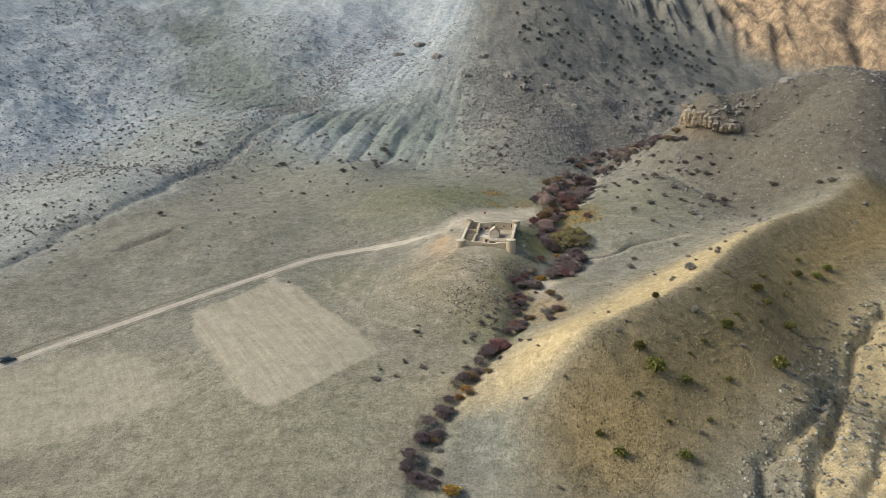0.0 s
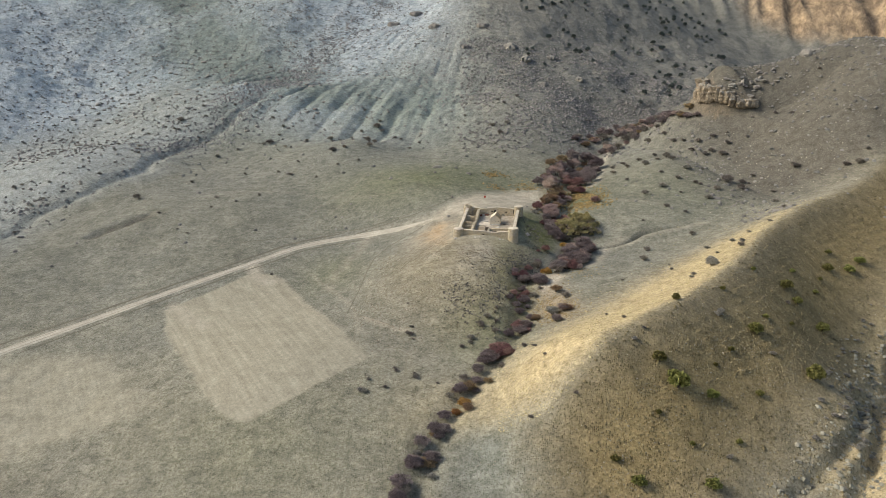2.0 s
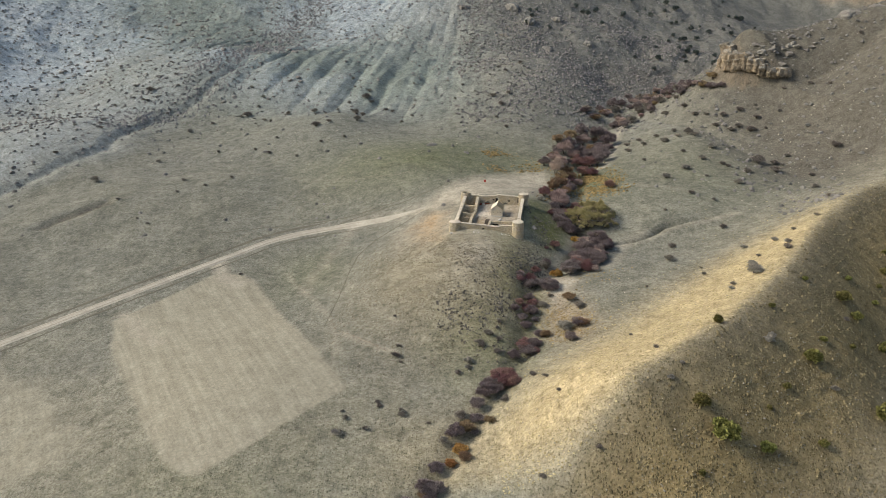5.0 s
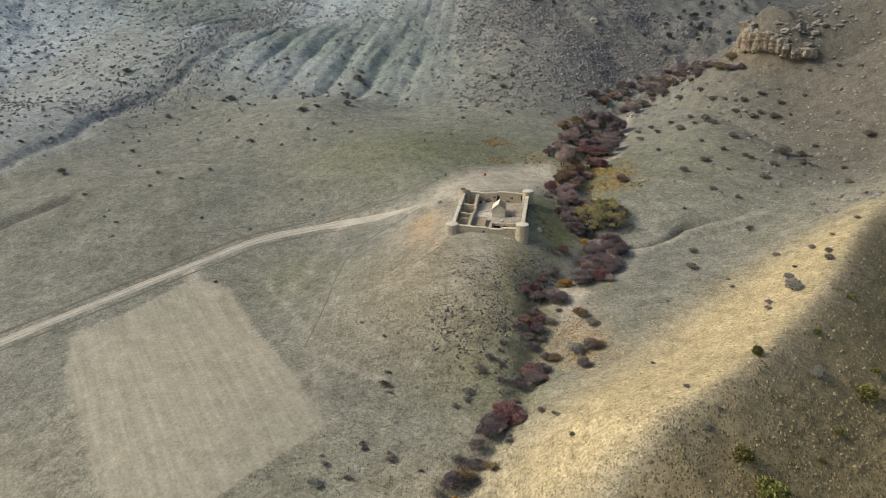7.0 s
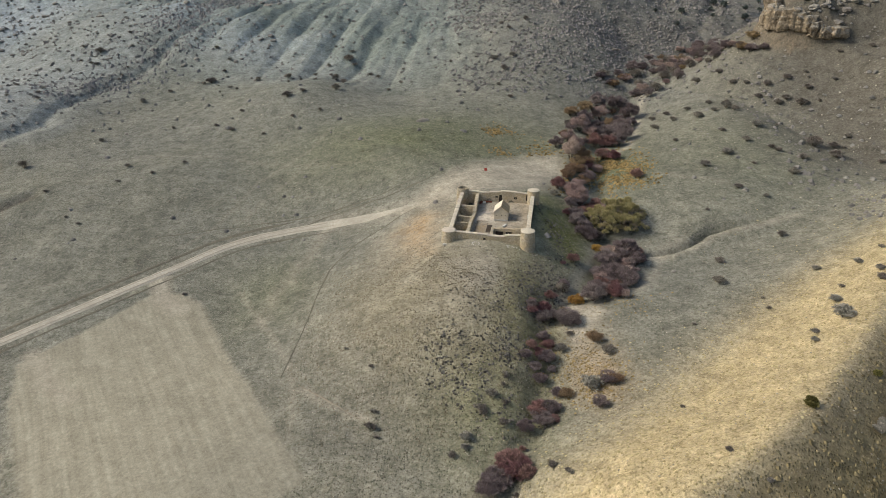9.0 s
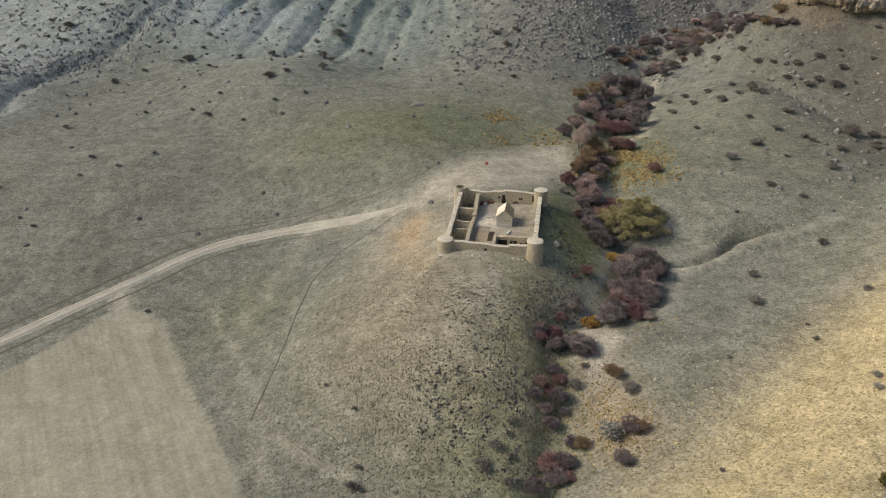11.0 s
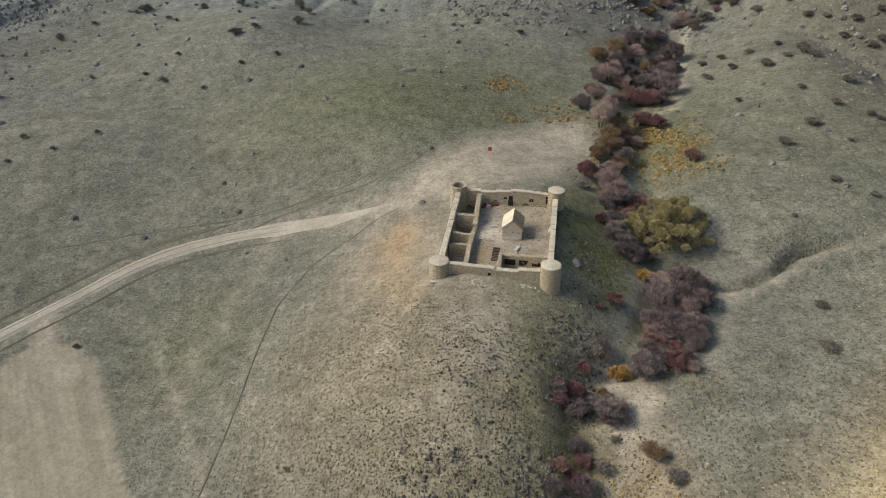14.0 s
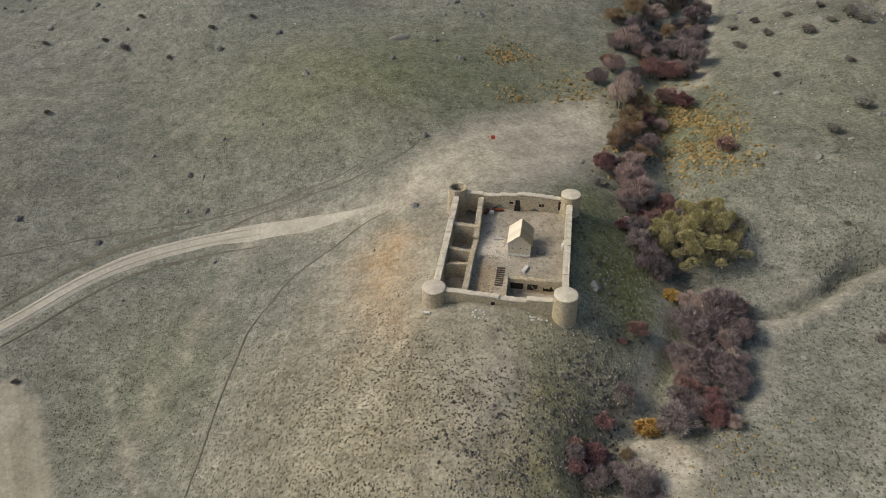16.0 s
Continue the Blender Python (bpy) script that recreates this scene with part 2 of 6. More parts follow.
def inside(x, y, corners, soft=1.0):
    """1 well inside a polygon, 0 outside, over a soft border."""
    odd = np.zeros(np.shape(x), bool)
    for (x0, y0), (x1, y1) in zip(corners, corners[1:] + corners[:1]):
        if y0 != y1:
            odd ^= ((y0 > y) != (y1 > y)) & (x < (x1 - x0) * (y - y0) / (y1 - y0) + x0)
    d, _ = line_distance(x, y, corners + corners[:1])
    return np.clip(0.5 + np.where(odd, d, -d) / soft, 0, 1)


def near_line(x, y, line, width, soft=1.0):
    return np.clip(0.5 + (width / 2 - line_distance(x, y, line)[0]) / soft, 0, 1)


BROOK = [(3, 100), (6, 125), (12, 150), (18, 170), (24, 188), (25, 205), (33, 222), (37, 244), (42, 265), (52, 290), (62, 320), (72, 360), (85, 420), (120, 470)]
STREAM = [(2, 90), (-6, 112), (-7, 122), (-2, 134), (5, 150), (12, 162), (18, 176), (20, 190), (22, 204), (31, 214), (38, 224), (41, 242), (44, 262), (47, 290), (55, 322), (70, 348), (90, 356), (112, 390), (120, 430), (150, 480)]
SPUR = [(20, 132), (32, 140.5), (41, 147), (52.6, 156.5), (61, 166), (72, 177.5), (83, 191), (93, 205), (118, 231), (134, 243), (155, 256)]
OUTCROP_SPUR = [(96, 316), (122, 326), (150, 336), (220, 366), (330, 400), (450, 410)]
RAVINE = [(43, 224), (47.5, 228.6), (52.5, 228), (58, 230.8), (63, 234), (69, 235.5), (74.5, 236.2), (84.5, 239.8), (95, 243), (118, 249)]
GULLY_EAST = [(73, 108), (80, 122), (89, 132), (97, 146), (108, 163), (116, 175), (130, 187)]
GULLY_MID = [(76, 112), (84, 124), (87, 131), (93, 143), (101, 157), (107, 168)]
GULLY_FAR = [(84, 108), (92, 120), (101, 133), (110, 146), (120, 160)]
GULLY_WEST = [(63, 108), (67, 120), (75, 125), (86, 135), (96, 154)]
MEADOW_DIP = [(-132.2, 255.4), (-127.6, 260.0), (-122.1, 263.4), (-116.7, 268.8)]
FAN_GULLY = [(-172, 225), (-169, 255), (-166, 280), (-157, 292), (-138, 320), (-138, 344), (-133, 361), (-119, 378), (-104, 410)]
ROAD_LINE = [(-190, 118), (-160, 144), (-131, 170), (-119.6, 180.4), (-107, 191), (-93.5, 204), (-79.5, 218), (-64.5, 234), (-56, 243.5), (-48, 249.0), (-38, 252.2), (-28, 253), (-17, 252.4), (-7, 252.3), (3, 255), (12, 259.5), (22, 267.5)]
FIELD = [(-84, 197.6), (-80, 186), (-68, 167), (-57, 150.5), (-50, 142), (-44, 140), (-36, 146), (-20, 162), (-30, 179), (-43, 200), (-54, 220), (-59, 223.5), (-66, 222.5), (-76, 208)]
FIELD_WEST = [(-150, 144), (-129, 166), (-112, 176), (-100, 176), (-90, 173), (-79, 161), (-71, 150), (-78, 146), (-92, 141), (-110, 134), (-130, 126)]
PLAZA = [(-3, 256), (2.2, 266), (10.6, 274.2), (28, 284), (36, 285), (36, 273), (31, 264.3), (28, 257), (18, 250.8), (8, 251), (-3, 250.5)]
RIDGE_LIFT = (17.87, -1.83, 52.83, 4.83, 0.68, -0.94, 0.09)
# swells and hollows: east, north, reach east, reach north, height
KNOLL = [
    (14, 236, 22, 20, 10.6),
    (4, 205, 26, 24, 10.6),
    (-14, 222, 20, 26, 3.1),
    (30, 228, 14, 20, 1.1),
    (12, 258, 30, 20, 7.7),
]
MEADOW = [
    (-10, 290, 40, 30, 13.7),
    (20, 330, 45, 30, 7.3),
    (-60, 330, 40, 30, 13.4),
    (-110, 300, 60, 40, 2.0),
    (-170, 330, 50, 40, 16.9),
    (-80, 250, 50, 40, 4.2),
    (-90, 190, 50, 40, 1.9),
    (-40, 160, 40, 40, 6.7),
    (-30, 120, 50, 40, 0.0),
    (-110, 130, 60, 50, -3.3),
    (-180, 220, 70, 60, 6.7),
]
SPUR_SIDES = [
    (30, 150, 18, 24, 4.3),
    (50, 140, 16, 22, 5.2),
    (60, 165, 22, 24, 0.9),
    (90, 185, 24, 24, 6.3),
    (110, 215, 28, 26, 3.0),
    (45, 200, 22, 26, 4.0),
    (70, 215, 24, 24, 0.4),
    (80, 140, 24, 24, 5.6),
    (110, 160, 28, 30, -10.4),
    (60, 115, 35, 25, -5.4),
    (150, 190, 40, 40, 6.3),
]
EAST_HILLS = [
    (75, 240, 22, 18, 0.1),
    (90, 265, 26, 22, 5.9),
    (120, 265, 30, 26, -1.9),
    (95, 295, 26, 20, 1.1),
    (125, 305, 26, 24, -10.9),
    (125, 328, 16, 14, -1.5),
    (150, 325, 30, 28, -23.7),
    (180, 300, 40, 40, 34.3),
    (60, 280, 24, 24, -1.4),
    (70, 330, 30, 35, -13.1),
]
MOUNTAIN = [
    (40, 380, 50, 40, 10.9),
    (110, 400, 40, 40, -13.3),
    (-30, 400, 50, 40, 1.0),
    (-80, 400, 45, 40, 8.9),
    (-140, 410, 50, 45, 19.1),
    (-200, 430, 60, 50, 0.2),
    (-60, 460, 50, 45, 5.5),
    (40, 470, 60, 50, 4.1),
    (-120, 520, 60, 60, 14.5),
    (120, 510, 60, 50, -16.4),
    (220, 470, 70, 60, -10.3),
    (260, 560, 60, 50, -11.9),
    (-250, 480, 70, 60, 1.1),
    (-20, 580, 80, 60, -18.4),
    (330, 640, 90, 70, 24.9),
]

GROUND_SWELLS = [
    (60, 255, 32, 32, 3.2),
    (-105, 285, 32, 32, 3.7),
    (90, 270, 20, 20, -3.0),
    (-75, 315, 20, 20, -2.8),
    (0, 180, 32, 32, 1.4),
    (75, 165, 20, 20, 2.9),
    (-75, 285, 20, 20, 3.5),
    (15, 255, 20, 20, -0.9),
    (-45, 345, 20, 20, 3.3),
    (45, 285, 20, 20, 3.3),
    (60, 210, 20, 20, 1.3),
    (60, 255, 20, 20, 3.7),
    (-120, 225, 20, 20, -2.1),
    (120, 330, 32, 32, -2.8),
    (75, 240, 20, 20, 1.4),
    (-120, 270, 20, 20, 1.9),
]


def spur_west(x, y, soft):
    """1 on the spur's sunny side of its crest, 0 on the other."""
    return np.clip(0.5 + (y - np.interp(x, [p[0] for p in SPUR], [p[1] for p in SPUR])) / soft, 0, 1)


def big_land(x, y):
    z = -22 + 0.095 * rise(y - 20, 30) + 0.02 * x
    r = rise(330 - np.hypot(x - 30, y - 640), 12)
    z = z + 0.11 * r + 0.0010 * r * r
    z = z + 0.55 * rise(-0.75 * x + 0.66 * y - 395, 18)
    q = rise(0.45 * x + 0.9 * y - 640, 14)
    z = z + 0.62 * q - 0.3 * rise(q - 90, 10)
    spur, brook, out, level, east, north, ramp = RIDGE_LIFT
    d, along = line_distance(x, y, SPUR)
    d = d * (1 - 0.25 * spur_west(x, y, 6))
    z = z + spur * np.exp(-(np.sqrt(d * d + 12) - 3.46) / 19) * np.clip(along / 35 + 0.55, 0, 1)
    z = z + brook * np.exp(-((line_distance(x, y, BROOK)[0] / 9) ** 2))
    d, along = line_distance(x, y, OUTCROP_SPUR)
    z = z + out * np.exp(-((d / 48) ** 2)) * np.clip(0.45 + along / 60, 0, 1)
    z = z + level + east * x / 100 + north * y / 100 + ramp * rise(x - 100, 15) / 10
    for swells in (KNOLL, MEADOW, SPUR_SIDES, EAST_HILLS, MOUNTAIN, GROUND_SWELLS):
        for cx, cy, sx, sy, h in swells:
            z = z + h * np.exp(-(((x - cx) / sx) ** 2) - ((y - cy) / sy) ** 2)
    return z


def fort_plan(x, y):
    """World to fort plan: along the front from its first tower, and towards the back."""
    a, c, s = radians(-9.2), math.cos(radians(-9.2)), math.sin(radians(-9.2))
    return (x - 12.89) * c + (y - 235.04) * s + 8.835, -(x - 12.89) * s + (y - 235.04) * c + 10.95


def mountain_part(x, y):
    """0 on the valley floor, 1 on the bare mountain."""
    r = 330 - np.hypot(x - 30, y - 640)
    q = -0.75 * x + 0.66 * y - 395
    return np.clip(np.maximum((r - 25) / 50, (q + 10) / 50), 0, 1)


def fan(x, y):
    """1 on the stony fan beyond its gully, 0 on the meadow."""
    edge = np.interp(y, [p[1] for p in FAN_GULLY], [p[0] for p in FAN_GULLY])
    return np.clip(0.5 + (edge - x + 8 * bumps(x, y, 20, 67)) / 34, 0, 1)


def outcrop(x, y):
    """How far inside the rocky dome on the eastern ridge: under 0 outside, rising inwards."""
    q = np.hypot((x - 136 + 0.25 * (y - 333)) / 27, (y - 334) / 15)
    return (1 - q) / 0.22 + 0.55 * bumps(x, y, 5, 44) + 0.35 * bumps(x, y, 2.2, 45, 2)


def height(x, y):
    x, y = np.asarray(x, float), np.asarray(y, float)
    z = big_land(x, y)
    steep = mountain_part(x, y)
    d, along = line_distance(x, y, STREAM)
    z = z - 1.5 * np.exp(-((d / 3.0) ** 2)) * (1 + 0.4 * bumps(x, y, 9, 5))
    d, _ = line_distance(x + 1.0 * bumps(x, y, 5, 33), y + 1.0 * bumps(x, y, 5, 35), RAVINE)
    lip = line_distance(x - 0.9, y + 2.8, RAVINE)[0]
    z = z + 0.9 * np.exp(-((lip / 2.0) ** 2)) * np.clip((92 - x) / 18, 0, 1)
    z = z - 2.7 * np.exp(-((d / (1.2 + 0.35 * bumps(x, y, 5, 7))) ** 2)) * np.clip(1.0 + 0.5 * bumps(x, y, 6, 6), 0.65, 1.25) * np.clip((86 - x) / 18, 0.12, 1)
    for g, deep in ((GULLY_EAST, 3.4), (GULLY_WEST, 2.6), (GULLY_MID, 1.5), (GULLY_FAR, 1.8)):
        d, _ = line_distance(x + 2.2 * bumps(x, y, 7, 31), y + 1.5 * bumps(x, y, 5, 32), g)
        z = z - 0.85 * deep * np.exp(-((d / (1.5 + 0.6 * bumps(x, y, 4, 37))) ** 4)) * np.clip(0.9 + 0.6 * bumps(x, y, 9, 36), 0.3, 1.4)
    z = z - 1.6 * np.exp(-((line_distance(x, y, MEADOW_DIP)[0] / 2.6) ** 2))
    # ribs washed out of the clay below the mountain's shoulder
    turn = np.arctan2(x - 30, 640 - y)
    r = 330 - np.hypot(x - 30, y - 640)
    rib = np.abs(np.sin(turn * 52 + 1.3 * bumps(x, y, 70, 11))) * (0.7 + 0.3 * np.abs(np.sin(turn * 131 + 2 * bumps(x, y, 40, 12))))
    sector = np.clip((-0.02 - turn) / 0.12, 0, 1) * np.clip((turn + 0.78) / 0.15, 0, 1)
    foot = np.clip(0.55 + 1.1 * bumps(turn * 330, r * 0.3, 40, 13), 0.1, 1.2)
    z = z - 3.2 * np.exp(-(((r - 66) / 34) ** 4)) * sector * foot * (1 - rib) ** 1.4
    z = z - 0.55 * np.exp(-(((r - 130) / 80) ** 4)) * sector * np.clip(0.6 + 1.2 * bumps(x, y, 35, 15), 0, 1.3) * (1 - np.abs(np.sin(turn * 95 + 1.5 * bumps(x, y, 60, 14)))) ** 2
    z = z + steep * (4.0 * bumps(x, y, 42, 21, 3) + 1.1 * bumps(x, y, 11, 22, 3) + 0.5 * bumps(x, y, 4.2, 23, 3))
    z = z + np.clip((turn - 0.05) / 0.2, 0, 1) * steep * (3.0 * np.abs(bumps(x, y, 24, 24, 4)) - 0.8)
    z = z - 1.8 * np.exp(-((line_distance(x + 2.5 * bumps(x, y, 14, 34), y, FAN_GULLY)[0] / 3.0) ** 2))
    massif = np.clip((-0.75 * x + 0.66 * y - 400) / 60, 0, 1)
    z = z + massif * (4.5 * np.abs(bumps(0.66 * x + 0.75 * y, 0.22 * (0.66 * y - 0.75 * x), 46, 26, 2)) - 2.2 + 0.8 * np.abs(bumps(0.66 * x + 0.75 * y, 0.15 * (0.66 * y - 0.75 * x), 12, 27, 2)))
    cliffs = np.clip((0.45 * x + 0.9 * y - 640) / 30, 0, 1) * np.clip((x - 120) / 60, 0, 1)
    flute = (1 - np.abs(bumps(x * 1.0, y * 0.3, 15, 41, 4))) ** 2
    z = z + cliffs * (17 * flute - 7) - 5 * cliffs * np.abs(bumps(x, 0.5 * y, 7, 42, 2)) + 3 * cliffs
    terrace = np.exp(-((line_distance(x - 14, y + 9, SPUR)[0] / 20) ** 2))
    z = z + terrace * np.clip(0.6 + bumps(x, y, 12, 47), 0, 1) * 0.17 * np.sin(z * 4.6 + 2.0 * bumps(x, y, 9, 48))
    o = outcrop(x, y)
    dome = np.clip(1 - ((x - 143 + 0.25 * (y - 333)) / 34) ** 2 - ((y - 335) / 17) ** 2, 0, 1)
    z = z + 4.5 * np.clip(o, 0, 1) ** 0.8 * np.clip((132 - x) / 12, 0.05, 1) + 10.5 * dome + np.clip(o, 0, 1) * 0.7 * bumps(x, y, 3.5, 46)
    soft_ground = 1 - np.maximum(np.clip(1.4 - line_distance(x, y, ROAD_LINE)[0] / 5, 0, 1), 0.8 * inside(x, y, FIELD, 4))
    soft_ground = soft_ground * np.clip(np.hypot(x - 13, y - 235) / 9 - 1.2, 0.15, 1)
    z = z + soft_ground * (0.30 * bumps(x, y, 8, 51, 3) + 0.20 * bumps(x, y, 2.2, 52, 2))
    u, v = fort_plan(x, y)
    z = z - 1.7 * np.exp(-(((u + 1.6) / 3.2) ** 2) - ((v - 21.5) / 4.5) ** 2)
    return z + (14.2 - z) * np.clip(np.minimum(np.minimum(u, 17.67 - u), np.minimum(v, 21.9 - v)) / 0.5, 0, 1)


def spread(start, end, fine, lo, hi, growth):
    """Grid lines: fine metres apart from lo to hi, ever wider beyond."""
    mid = list(np.arange(lo, hi + fine / 2, fine))
    step, at, after = fine, mid[-1], []
    while at < end:
        step *= growth
        at += step
        after.append(at)
    step, at, before = fine, mid[0], []
    while at > start:
        step *= growth
        at -= step
        before.append(at)
    return np.array(before[::-1] + mid + after)


def mesh_of(name, verts, faces, mat=None, smooth=False):
    me = bpy.data.meshes.new(name)
    verts, faces = np.asarray(verts, np.float32), np.asarray(faces, np.int32)
    sides = faces.shape[1]
    me.vertices.add(len(verts))
    me.vertices.foreach_set("co", verts.ravel())
    me.loops.add(faces.size)
    me.loops.foreach_set("vertex_index", faces.ravel())
    me.polygons.add(len(faces))
    me.polygons.foreach_set("loop_start", np.arange(0, faces.size, sides, dtype=np.int32))
    me.update(calc_edges=True)
    me.polygons.foreach_set("use_smooth", np.full(len(faces), smooth))
    if mat:
        me.materials.append(mat)
    me.update()
    return me


def grid_faces(rows, cols):
    a = (np.arange(rows - 1)[:, None] * cols + np.arange(cols - 1)[None]).ravel()
    return np.stack([a, a + 1, a + cols + 1, a + cols], 1)


gx = spread(-2500, 2500, 0.9, -235, 175, 1.03)
gy = spread(-1200, 2600, 0.9, 104, 470, 1.018)
X, Y = np.meshgrid(gx, gy)
X, Y = X.ravel(), Y.ravel()
Z = height(X, Y)
SHEET = Z.reshape(len(gy), len(gx))
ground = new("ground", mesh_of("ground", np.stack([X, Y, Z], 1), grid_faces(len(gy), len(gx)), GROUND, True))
tagged(ground, "dry grassy valley floor with bare hills and scree slopes", "ground", kind="structure")

